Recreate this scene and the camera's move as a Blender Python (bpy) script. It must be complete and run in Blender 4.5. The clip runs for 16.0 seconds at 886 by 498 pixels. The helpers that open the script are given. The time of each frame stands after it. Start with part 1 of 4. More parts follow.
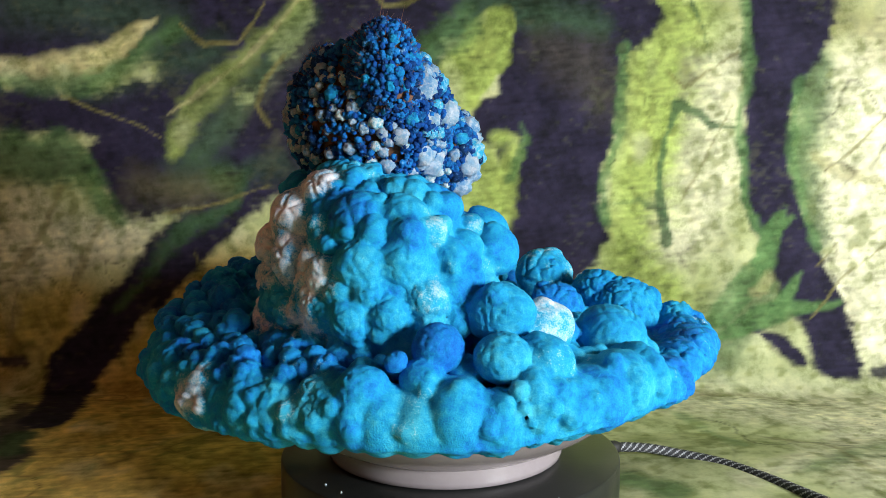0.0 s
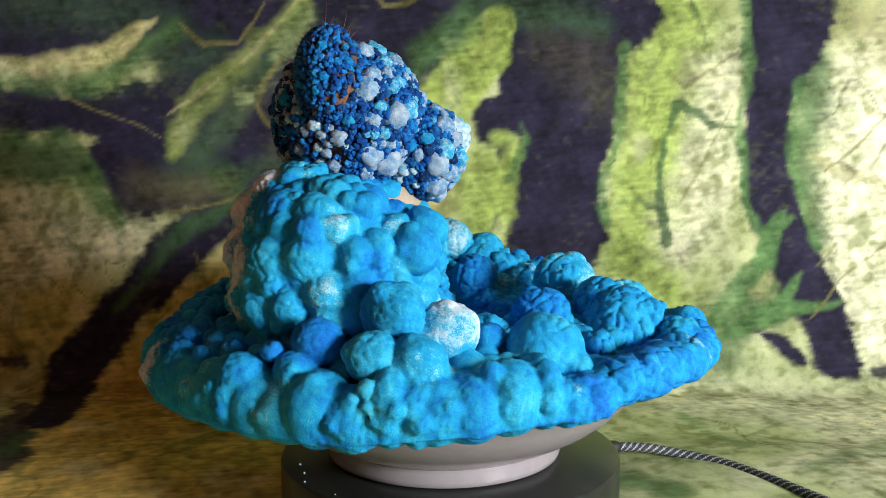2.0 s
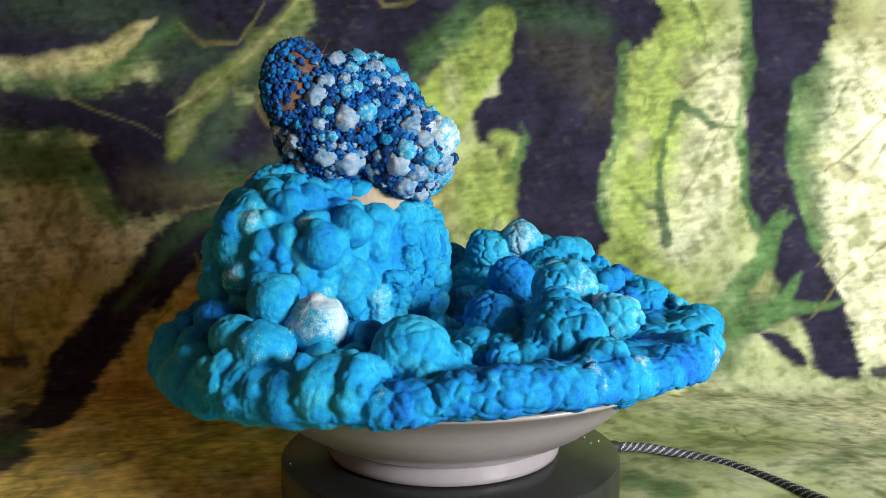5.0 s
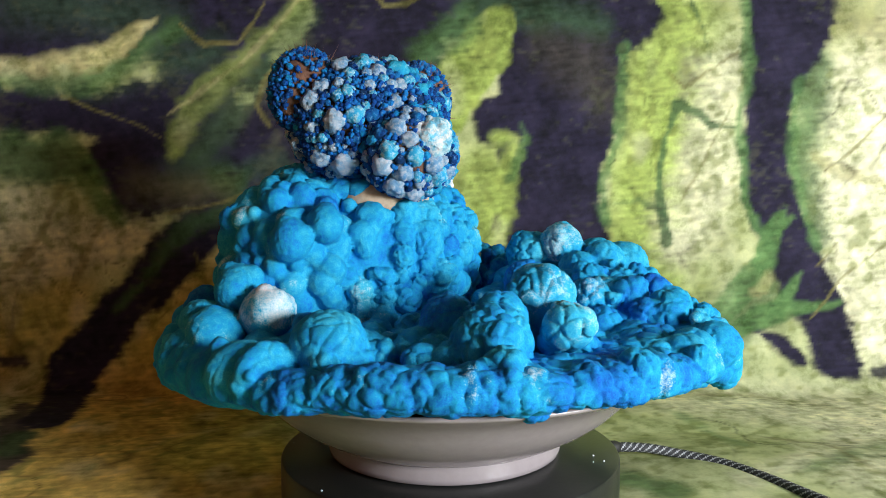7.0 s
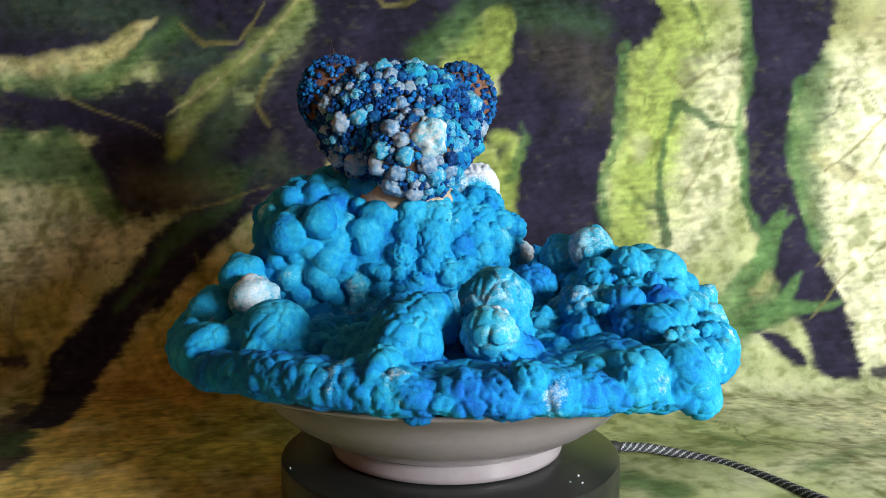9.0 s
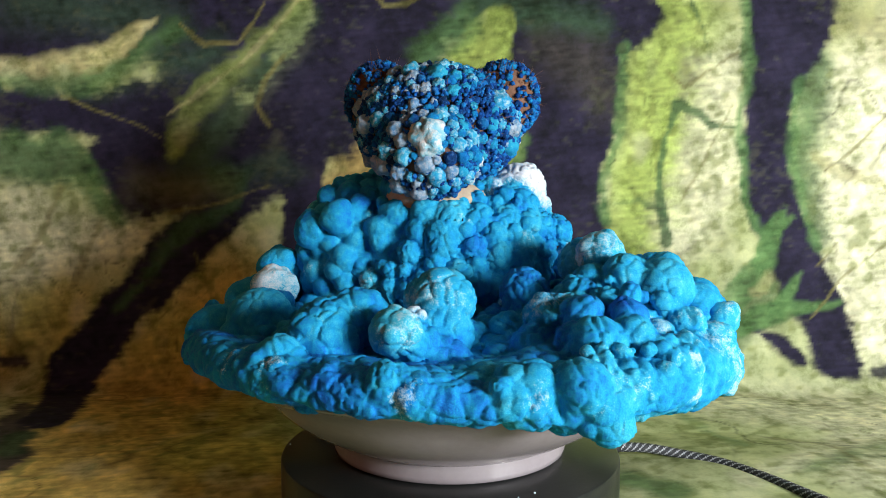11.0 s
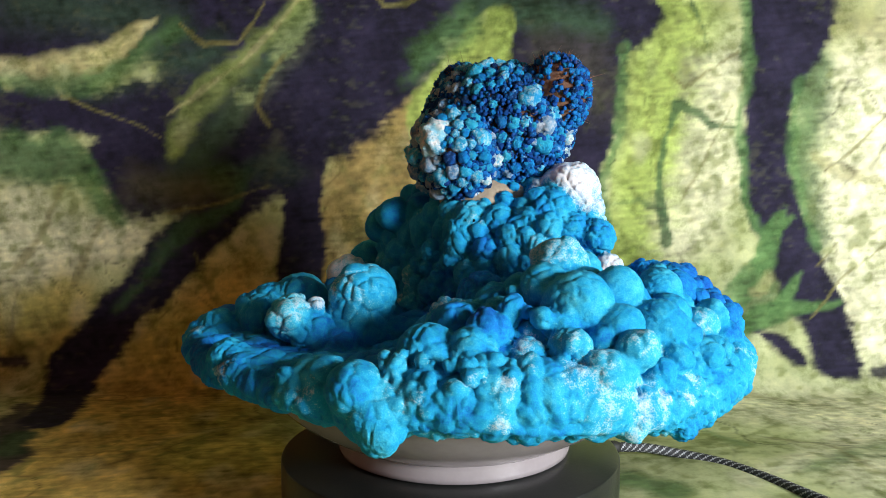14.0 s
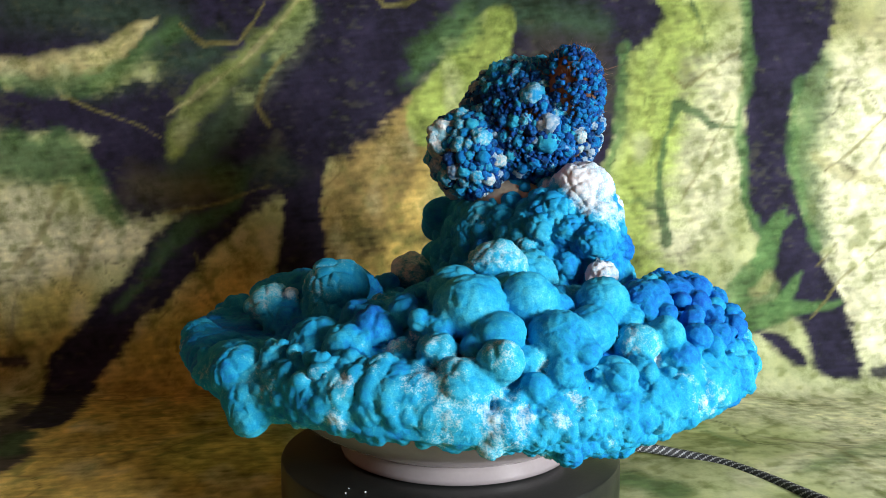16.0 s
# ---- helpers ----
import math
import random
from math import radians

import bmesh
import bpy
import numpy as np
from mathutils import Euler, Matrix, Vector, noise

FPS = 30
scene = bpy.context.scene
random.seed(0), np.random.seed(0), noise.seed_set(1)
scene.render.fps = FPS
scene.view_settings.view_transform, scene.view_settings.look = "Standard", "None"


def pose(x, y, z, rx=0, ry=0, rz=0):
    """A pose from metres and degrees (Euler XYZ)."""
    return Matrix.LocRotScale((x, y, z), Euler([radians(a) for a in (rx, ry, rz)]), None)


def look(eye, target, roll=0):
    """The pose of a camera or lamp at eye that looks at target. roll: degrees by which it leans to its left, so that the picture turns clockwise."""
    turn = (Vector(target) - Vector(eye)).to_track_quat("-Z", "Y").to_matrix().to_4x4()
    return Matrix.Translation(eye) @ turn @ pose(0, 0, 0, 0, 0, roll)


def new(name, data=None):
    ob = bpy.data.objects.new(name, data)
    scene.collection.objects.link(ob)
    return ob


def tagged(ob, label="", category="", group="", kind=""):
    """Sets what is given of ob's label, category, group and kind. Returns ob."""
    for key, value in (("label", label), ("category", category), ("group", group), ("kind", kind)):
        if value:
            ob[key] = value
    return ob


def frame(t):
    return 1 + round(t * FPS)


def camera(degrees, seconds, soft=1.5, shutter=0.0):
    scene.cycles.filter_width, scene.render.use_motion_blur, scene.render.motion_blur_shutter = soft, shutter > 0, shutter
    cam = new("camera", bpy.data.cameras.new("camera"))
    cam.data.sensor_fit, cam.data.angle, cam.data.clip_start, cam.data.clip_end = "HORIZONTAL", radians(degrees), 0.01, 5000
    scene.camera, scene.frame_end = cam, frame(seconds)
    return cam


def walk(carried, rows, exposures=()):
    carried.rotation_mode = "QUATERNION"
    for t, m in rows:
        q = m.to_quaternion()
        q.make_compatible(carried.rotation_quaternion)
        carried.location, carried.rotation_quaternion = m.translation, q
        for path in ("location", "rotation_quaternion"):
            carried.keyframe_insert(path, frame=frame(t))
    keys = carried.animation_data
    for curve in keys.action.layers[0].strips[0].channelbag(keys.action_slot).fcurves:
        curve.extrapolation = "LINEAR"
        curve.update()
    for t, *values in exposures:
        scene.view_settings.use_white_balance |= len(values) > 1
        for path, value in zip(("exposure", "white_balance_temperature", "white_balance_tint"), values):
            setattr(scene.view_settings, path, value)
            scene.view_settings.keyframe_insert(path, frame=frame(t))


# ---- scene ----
from mathutils.kdtree import KDTree

# camera: stands still before the turntable
cam = camera(56.3, 16.0, soft=0.9)
CAM = pose(-0.0031, -0.345, 0.1497, 84.58, 0, 0)
walk(cam, [(0.0, CAM), (16.0, CAM)])

# ---- light: a white work lamp beside the camera, a dim warm room lamp, a faint sky and an added cool fill ----
world = bpy.data.worlds.new("world")
scene.world = world
world.use_nodes = True
wn = world.node_tree.nodes
sky = wn.new("ShaderNodeTexSky")
sky.sky_type, sky.sun_disc = "NISHITA", False
sky.sun_elevation, sky.sun_rotation = radians(35), radians(150)
wn["Background"].inputs["Strength"].default_value = 0.05
world.node_tree.links.new(sky.outputs["Color"], wn["Background"].inputs["Color"])

WORK_POWER, LAMP_POWER, FILL_POWER = 11.8, 1.75, 0.25


def area_lamp(name, eye, target, w, h, power, color):
    data = bpy.data.lights.new(name, "AREA")
    data.shape, data.size, data.size_y = "RECTANGLE", w, h
    data.energy, data.color = power, color
    ob = new(name, data)
    ob.matrix_world = look(eye, target)
    return ob


area_lamp("work_lamp", (0.60, -0.54, 0.225), (0.0, 0.05, 0.12), 0.26, 0.16, WORK_POWER, (0.93, 0.97, 1.0))
area_lamp("room_lamp", (-1.0, -0.75, 0.75), (0.0, 0.1, 0.1), 0.35, 0.35, LAMP_POWER, (1.0, 0.34, 0.17))
# cool fill added at an unseen, invented window opening to lift the shadows
area_lamp("window_sky", (1.0, -1.44, 0.65), (0.2, 0.0, 0.3), 1.0, 1.05, FILL_POWER, (0.55, 0.76, 1.0))
scene.view_settings.exposure = 0.0

# ---- materials ----


def rgba(c):
    return (c[0], c[1], c[2], 1.0)


class Mat:
    """A node material with short helpers."""

    def __init__(self, name, rough=0.6, metal=0.0):
        self.m = bpy.data.materials.new(name)
        self.m.use_nodes = True
        self.t = self.m.node_tree
        self.b = self.t.nodes["Principled BSDF"]
        self.b.inputs["Roughness"].default_value = rough
        self.b.inputs["Metallic"].default_value = metal

    def n(self, kind, **values):
        node = self.t.nodes.new(kind)
        for k, v in values.items():
            node.inputs[k.replace("_", " ")].default_value = v
        return node

    def link(self, a, b):
        self.t.links.new(a, b)

    def coords(self, vary=True):
        tc = self.n("ShaderNodeTexCoord")
        if not vary:
            return tc.outputs["Object"]
        info = self.n("ShaderNodeObjectInfo")
        mul = self.n("ShaderNodeMath")
        mul.operation = "MULTIPLY"
        mul.inputs[1].default_value = 37.0
        self.link(info.outputs["Random"], mul.inputs[0])
        add = self.n("ShaderNodeVectorMath")
        self.link(tc.outputs["Object"], add.inputs[0])
        self.link(mul.outputs[0], add.inputs[1])
        return add.outputs[0]

    def noise(self, co, scale, detail=4.0, rough=0.55):
        node = self.n("ShaderNodeTexNoise", Scale=scale, Detail=detail, Roughness=rough)
        self.link(co, node.inputs["Vector"])
        return node.outputs["Fac"]

    def ramp(self, fac, stops):
        node = self.n("ShaderNodeValToRGB")
        e = node.color_ramp.elements
        while len(e) < len(stops):
            e.new(0.5)
        for el, (p, c) in zip(e, stops):
            el.position, el.color = p, rgba(c)
        self.link(fac, node.inputs[0])
        return node.outputs[0]

    def mix(self, fac, a, b):
        node = self.n("ShaderNodeMix")
        node.data_type = "RGBA"
        for value, socket in ((fac, node.inputs[0]), (a, node.inputs[6]), (b, node.inputs[7])):
            if isinstance(value, (int, float)):
                socket.default_value = value
            elif isinstance(value, tuple):
                socket.default_value = rgba(value)
            else:
                self.link(value, socket)
        return node.outputs[2]

    def math(self, op, a, b):
        node = self.n("ShaderNodeMath")
        node.operation = op
        node.use_clamp = True
        for value, socket in ((a, node.inputs[0]), (b, node.inputs[1])):
            if isinstance(value, (int, float)):
                socket.default_value = value
            else:
                self.link(value, socket)
        return node.outputs[0]

    def color(self, out):
        self.link(out, self.b.inputs["Base Color"])

    def bump(self, height, strength, distance):
        node = self.n("ShaderNodeBump", Strength=strength, Distance=distance)
        self.link(height, node.inputs["Height"])
        self.link(node.outputs[0], self.b.inputs["Normal"])


def crystal(name, dark, mid, light, frost, amount, scale=1.0, vary=True, island=False, spread=0.16):
    """Powdery blue crystal skin: three blues in soft patches, with specks and caps of pale frost."""
    m = Mat(name, 0.85)
    m.b.inputs["Specular IOR Level"].default_value = 0.16
    co = m.coords(vary)
    broad = m.noise(co, 1.3 * scale, 3.0)
    if vary:
        info = m.n("ShaderNodeObjectInfo")
        tone = m.math("MULTIPLY_ADD", info.outputs["Random"], spread)
        tone.node.inputs[2].default_value = -spread / 2
        tone.node.use_clamp = False
        broad = m.math("ADD", broad, tone)
    elif island:
        geo = m.n("ShaderNodeNewGeometry")
        tone = m.math("MULTIPLY_ADD", geo.outputs["Random Per Island"], spread)
        tone.node.inputs[2].default_value = -spread / 2
        tone.node.use_clamp = False
        broad = m.math("ADD", broad, tone)
    base = m.ramp(broad, [(0.30, dark), (0.48, mid), (0.68, light)])
    fine = m.noise(co, 16.0 * scale, 5.0, 0.7)
    grain = m.noise(co, 46.0 * scale, 2.0, 0.6)
    patch = m.noise(co, 2.6 * scale, 4.0, 0.65)
    cover = m.ramp(m.math("ADD", patch, m.math("MULTIPLY", fine, 0.45)), [(1.0 - amount, (0, 0, 0)), (min(1.0, 1.26 - amount), (1, 1, 1))])
    m.color(m.mix(cover, m.mix(m.math("MULTIPLY", grain, 0.28), base, light), frost))
    cells = m.n("ShaderNodeTexVoronoi", Scale=6.5 * scale, Detail=2.0, Roughness=0.6)
    m.link(co, cells.inputs["Vector"])
    lumps = m.math("SUBTRACT", 1.0, cells.outputs["Distance"])
    relief = m.math("ADD", m.math("MULTIPLY", lumps, 0.55), m.math("ADD", m.math("MULTIPLY", fine, 0.3), m.math("MULTIPLY", grain, 0.15)))
    m.bump(relief, 0.68, 0.0027)
    return m.m


CYAN = crystal("cyan_crystal", (0.008, 0.20, 0.53), (0.016, 0.335, 0.61), (0.035, 0.435, 0.64), (0.26, 0.58, 0.68), 0.20)
BLUE = crystal("blue_crystal", (0.004, 0.12, 0.49), (0.007, 0.22, 0.58), (0.012, 0.33, 0.63), (0.16, 0.48, 0.66), 0.14)
PALE = crystal("frosted_cyan_crystal", (0.008, 0.26, 0.60), (0.02, 0.38, 0.68), (0.07, 0.48, 0.70), (0.56, 0.70, 0.75), 0.30)
WHITE = crystal("white_crystal", (0.06, 0.44, 0.66), (0.30, 0.58, 0.68), (0.62, 0.70, 0.72), (0.82, 0.77, 0.76), 0.34)
NAVY = crystal("navy_crystal", (0.004, 0.010, 0.05), (0.004, 0.04, 0.22), (0.010, 0.17, 0.46), (0.25, 0.45, 0.62), 0.18, spread=0.5)
NAVY_GRIT = crystal("navy_grit", (0.003, 0.018, 0.12), (0.005, 0.06, 0.30), (0.010, 0.17, 0.48), (0.25, 0.45, 0.65), 0.14, 60.0, False, True, 0.5)
LILAC = crystal("pale_lilac_crystal", (0.06, 0.24, 0.50), (0.20, 0.38, 0.56), (0.38, 0.48, 0.60), (0.58, 0.60, 0.66), 0.30)
SKINS = {"h": LILAC, "c": CYAN, "b": BLUE, "p": PALE, "w": WHITE, "n": NAVY}


def growth_skin():
    """Powdery blue skin of the whole growth; two values in the mesh say how pale and how frosted each bulb is."""
    m = Mat("crystal_skin", 0.82)
    m.b.inputs["Specular IOR Level"].default_value = 0.18
    co = m.coords(False)

    def value(name):
        node = m.n("ShaderNodeAttribute")
        node.attribute_name = name
        return node.outputs["Fac"]

    def shift(base, noise, amount):
        node = m.n("ShaderNodeMath")
        node.operation = "MULTIPLY_ADD"
        m.link(noise, node.inputs[0])
        node.inputs[1].default_value = amount
        add = m.n("ShaderNodeMath")
        add.operation = "SUBTRACT"
        m.link(base, add.inputs[0])
        add.inputs[1].default_value = amount / 2
        m.link(add.outputs[0], node.inputs[2])
        return node.outputs[0]

    broad, mid = m.noise(co, 70.0, 3.0), m.noise(co, 320.0, 5.0, 0.65)
    grain = m.noise(co, 1700.0, 3.0, 0.7)
    tone = shift(shift(shift(value("tone"), broad, 0.65), mid, 0.75), grain, 0.55)
    base = m.ramp(tone, [(0.08, (0.003, 0.075, 0.40)), (0.36, (0.005, 0.175, 0.52)), (0.62, (0.010, 0.30, 0.54)), (0.95, (0.06, 0.46, 0.60))])
    frost = shift(shift(shift(value("frost"), broad, 0.75), mid, 0.75), grain, 0.75)
    cover = m.ramp(frost, [(0.34, (0, 0, 0)), (0.80, (1, 1, 1))])
    m.color(m.mix(cover, base, (0.72, 0.71, 0.74)))
    cells = m.n("ShaderNodeTexVoronoi", Scale=330.0, Detail=1.0, Roughness=0.5)
    cells.feature = "SMOOTH_F1"
    m.link(co, cells.inputs["Vector"])
    lumps = m.math("SUBTRACT", 1.0, cells.outputs["Distance"])
    relief = m.math("ADD", m.math("MULTIPLY", lumps, 0.22), m.math("ADD", m.math("MULTIPLY", mid, 0.30), m.math("MULTIPLY", grain, 0.40)))
    m.bump(relief, 0.6, 0.0010)
    return m.m


GROWTH = growth_skin()


def plain(name, a, b, rough, scale, bump=0.1, metal=0.0, dist=0.0006):
    m = Mat(name, rough, metal)
    co = m.coords(False)
    n1, n2 = m.noise(co, scale, 4.0), m.noise(co, scale * 9, 4.0, 0.7)
    m.color(m.ramp(m.math("ADD", m.math("MULTIPLY", n1, 0.6), m.math("MULTIPLY", n2, 0.4)), [(0.35, a), (0.65, b)]))
    m.bump(n2, bump, dist)
    return m.m


CERAMIC = plain("white_ceramic", (0.28, 0.24, 0.25), (0.325, 0.285, 0.295), 0.22, 30, 0.03)
PLASTIC = plain("dark_grey_plastic", (0.012, 0.0135, 0.013), (0.019, 0.021, 0.020), 0.30, 60, 0.1)
RUBBER = plain("black_rubber", (0.012, 0.012, 0.012), (0.02, 0.02, 0.02), 0.6, 80)
BRAID_DARK = plain("dark_braid", (0.014, 0.015, 0.018), (0.035, 0.037, 0.042), 0.6, 900, 0.4)
BRAID_LIGHT = plain("grey_braid", (0.28, 0.29, 0.32), (0.52, 0.53, 0.56), 0.55, 900, 0.4)
PLUSH = plain("brown_plush", (0.075, 0.030, 0.020), (0.23, 0.115, 0.07), 0.95, 55, 0.8)
TAN = plain("tan_plush", (0.34, 0.25, 0.17), (0.50, 0.40, 0.29), 0.95, 55, 0.8)
WALLPAINT = plain("warm_wall_paint", (0.26, 0.17, 0.10), (0.32, 0.21, 0.13), 0.9, 3, 0.2)
BOARD = plain("brown_board", (0.20, 0.11, 0.05), (0.30, 0.17, 0.08), 0.5, 6, 0.2)

cm = Mat("printed_cloth", 0.85)
cm.b.inputs["Specular IOR Level"].default_value = 0.2
att = cm.n("ShaderNodeAttribute")
att.attribute_name = "print"
cco = cm.coords(False)
blotch = cm.noise(cco, 38.0, 6.0, 0.68)
vein = cm.noise(cco, 95.0, 5.0, 0.7)
shade = cm.ramp(cm.math("ADD", cm.math("MULTIPLY", blotch, 0.55), cm.math("MULTIPLY", vein, 0.45)),
                [(0.36, (0.52, 0.56, 0.42)), (0.5, (0.95, 0.96, 0.93)), (0.62, (1.2, 1.16, 1.1))])
mul = cm.n("ShaderNodeMix")
mul.data_type, mul.blend_type = "RGBA", "MULTIPLY"
mul.inputs[0].default_value = 1.0
cm.link(att.outputs["Color"], mul.inputs[6])
cm.link(shade, mul.inputs[7])
cm.color(mul.outputs[2])
weave = cm.noise(cco, 900.0, 2.0)
cm.bump(weave, 0.15, 0.0004)
CLOTH = cm.m

# ---- mesh helpers ----


def mesh_of(name, verts, faces, material, smooth=True):
    me = bpy.data.meshes.new(name)
    me.from_pydata([tuple(v) for v in verts], [], faces)
    if smooth:
        me.polygons.foreach_set("use_smooth", [True] * len(me.polygons))
    if material:
        me.materials.append(material)
    me.update()
    return me


def part_mesh(name, me, parent, label="", m=None):
    ob = new(name, me)
    ob.parent = parent
    if m is not None:
        ob.matrix_basis = m
    return tagged(ob, label)


def lathe(profile, n=96):
    """Turns a profile of (radius, height) rows round the z axis."""
    verts, faces = [], []
    for r, z in profile:
        for i in range(n):
            a = 2 * math.pi * i / n
            verts.append((r * math.cos(a), r * math.sin(a), z))
    for j in range(len(profile) - 1):
        for i in range(n):
            k = (i + 1) % n
            faces.append((j * n + i, j * n + k, (j + 1) * n + k, (j + 1) * n + i))
    return verts, faces


def box(name, lo, hi, material, parent=None):
    x0, y0, z0 = lo
    x1, y1, z1 = hi
    v = [(x0, y0, z0), (x1, y0, z0), (x1, y1, z0), (x0, y1, z0), (x0, y0, z1), (x1, y0, z1), (x1, y1, z1), (x0, y1, z1)]
    f = [(3, 2, 1, 0), (4, 5, 6, 7), (0, 1, 5, 4), (1, 2, 6, 5), (2, 3, 7, 6), (3, 0, 4, 7)]
    ob = new(name, mesh_of(name, v, f, material, False))
    ob.parent = parent
    return ob


ICO = {}


def ico(sub):
    if sub not in ICO:
        bm = bmesh.new()
        bmesh.ops.create_icosphere(bm, subdivisions=sub, radius=1.0)
        bm.verts.ensure_lookup_table()
        v = np.array([p.co[:] for p in bm.verts])
        v /= np.linalg.norm(v, axis=1)[:, None]
        ICO[sub] = (v, [tuple(q.index for q in fc.verts) for fc in bm.faces])
        bm.free()
    return ICO[sub]


rng = np.random.default_rng(11)


def ripple(p, freq, count=18):
    """A smooth random field of points, about -1 to 1."""
    w = rng.normal(size=(count, 3)) * freq
    return np.cos(p @ w.T + rng.uniform(0, 6.3, count)).sum(1) / math.sqrt(count)


def lump(sub, bumps, lo, hi, rough, grains=0):
    """A bulb built of many merged swellings: direction by direction, the farthest of the swellings, with grain on top."""
    d, faces = ico(sub)
    r = np.full(len(d), 0.80) + 0.05 * ripple(d, 1.2)
    for _ in range(bumps):
        c = rng.normal(size=3)
        c /= np.linalg.norm(c)
        s = rng.uniform(lo, hi)
        c *= rng.uniform(0.98, 1.06) - s
        dc = d @ c
        q = dc * dc - c @ c + s * s
        t = np.where(q > 0, dc + np.sqrt(np.maximum(q, 0)), 0)
        r = np.maximum(r, t)
    for _ in range(grains):
        c = rng.normal(size=3)
        c /= np.linalg.norm(c)
        s = rng.uniform(0.05, 0.11)
        h = np.maximum(0, 1 - (1 - d @ c) / (s * s / 2))
        r = np.maximum(r, r.mean() * 0.93 + 0 * r) + 0.045 * np.sqrt(h)
    r += rough * 1.4 * ripple(d, 7.0) + rough * 1.0 * ripple(d, 15.0)
    return d * r[:, None], faces


SHAPES = {}
for key, count, args in (("knobbly", 2, (4, 60, 0.16, 0.30, 0.012)), ("cauliflower", 12, (3, 46, 0.15, 0.32, 0.03))):
    SHAPES[key] = [lump(*args) for _ in range(count)]
MESHES = {}


def skin_mesh(shape, i, skin):
    if (shape, i, skin) not in MESHES:
        v, fc = SHAPES[shape][i]
        MESHES[(shape, i, skin)] = mesh_of("nodule_" + shape, v, fc, SKINS[skin])
    return MESHES[(shape, i, skin)]


def bulb(name, parent, x, y, z, r, skin, shape, flat=1.0, stretch=0.12, label=""):
    i = int(rng.integers(len(SHAPES[shape])))
    turn = Euler((rng.uniform(0, 6.3), rng.uniform(0, 6.3), rng.uniform(0, 6.3))).to_matrix().to_4x4()
    sx, sy = 1 + rng.uniform(-stretch, stretch), 1 + rng.uniform(-stretch, stretch)
    spin = Matrix.Rotation(rng.uniform(0, 6.3), 4, "Z")
    m = Matrix.Translation((x, y, z)) @ spin @ Matrix.Diagonal((r * sx, r * sy, r * flat, 1)) @ spin.inverted() @ turn
    ob = new(name, skin_mesh(shape, i, skin))
    ob.parent = parent
    ob.matrix_basis = m
    return tagged(ob, label)


def empty(name):
    return new(name)


# ---- the room, closed round the camera ----
box("floor", (-1.8, -1.6, -0.80), (1.8, 0.5, -0.75), BOARD)["kind"] = "structure"
box("ceiling", (-1.8, -1.6, 1.75), (1.8, 0.5, 1.80), WALLPAINT)["kind"] = "structure"
box("wall_north", (-1.8, 0.26, -0.75), (1.8, 0.36, 1.75), WALLPAINT)["kind"] = "structure"
box("wall_west", (-1.8, -1.45, -0.75), (-1.7, 0.26, 1.75), WALLPAINT)["kind"] = "structure"
box("wall_east", (1.7, -1.45, -0.75), (1.8, 0.26, 1.75), WALLPAINT)["kind"] = "structure"
wall_south = tagged(empty("wall_south"), kind="structure")
for lo, hi in (((-1.7, -1.55, -0.75), (0.5, -1.45, 1.75)), ((1.5, -1.55, -0.75), (1.7, -1.45, 1.75)),
               ((0.5, -1.55, -0.75), (1.5, -1.45, 0.1)), ((0.5, -1.55, 1.2), (1.5, -1.45, 1.75))):
    box("wall_section", lo, hi, WALLPAINT, wall_south)

table = tagged(empty("table"), "brown wooden table under the printed cloth", "table")
box("tabletop", (-0.62, -0.62, -0.032), (0.62, 0.25, -0.004), BOARD, table)
for x in (-0.57, 0.57):
    for y in (-0.57, 0.2):
        box("leg", (x - 0.025, y - 0.025, -0.75), (x + 0.025, y + 0.025, -0.032), BOARD, table)

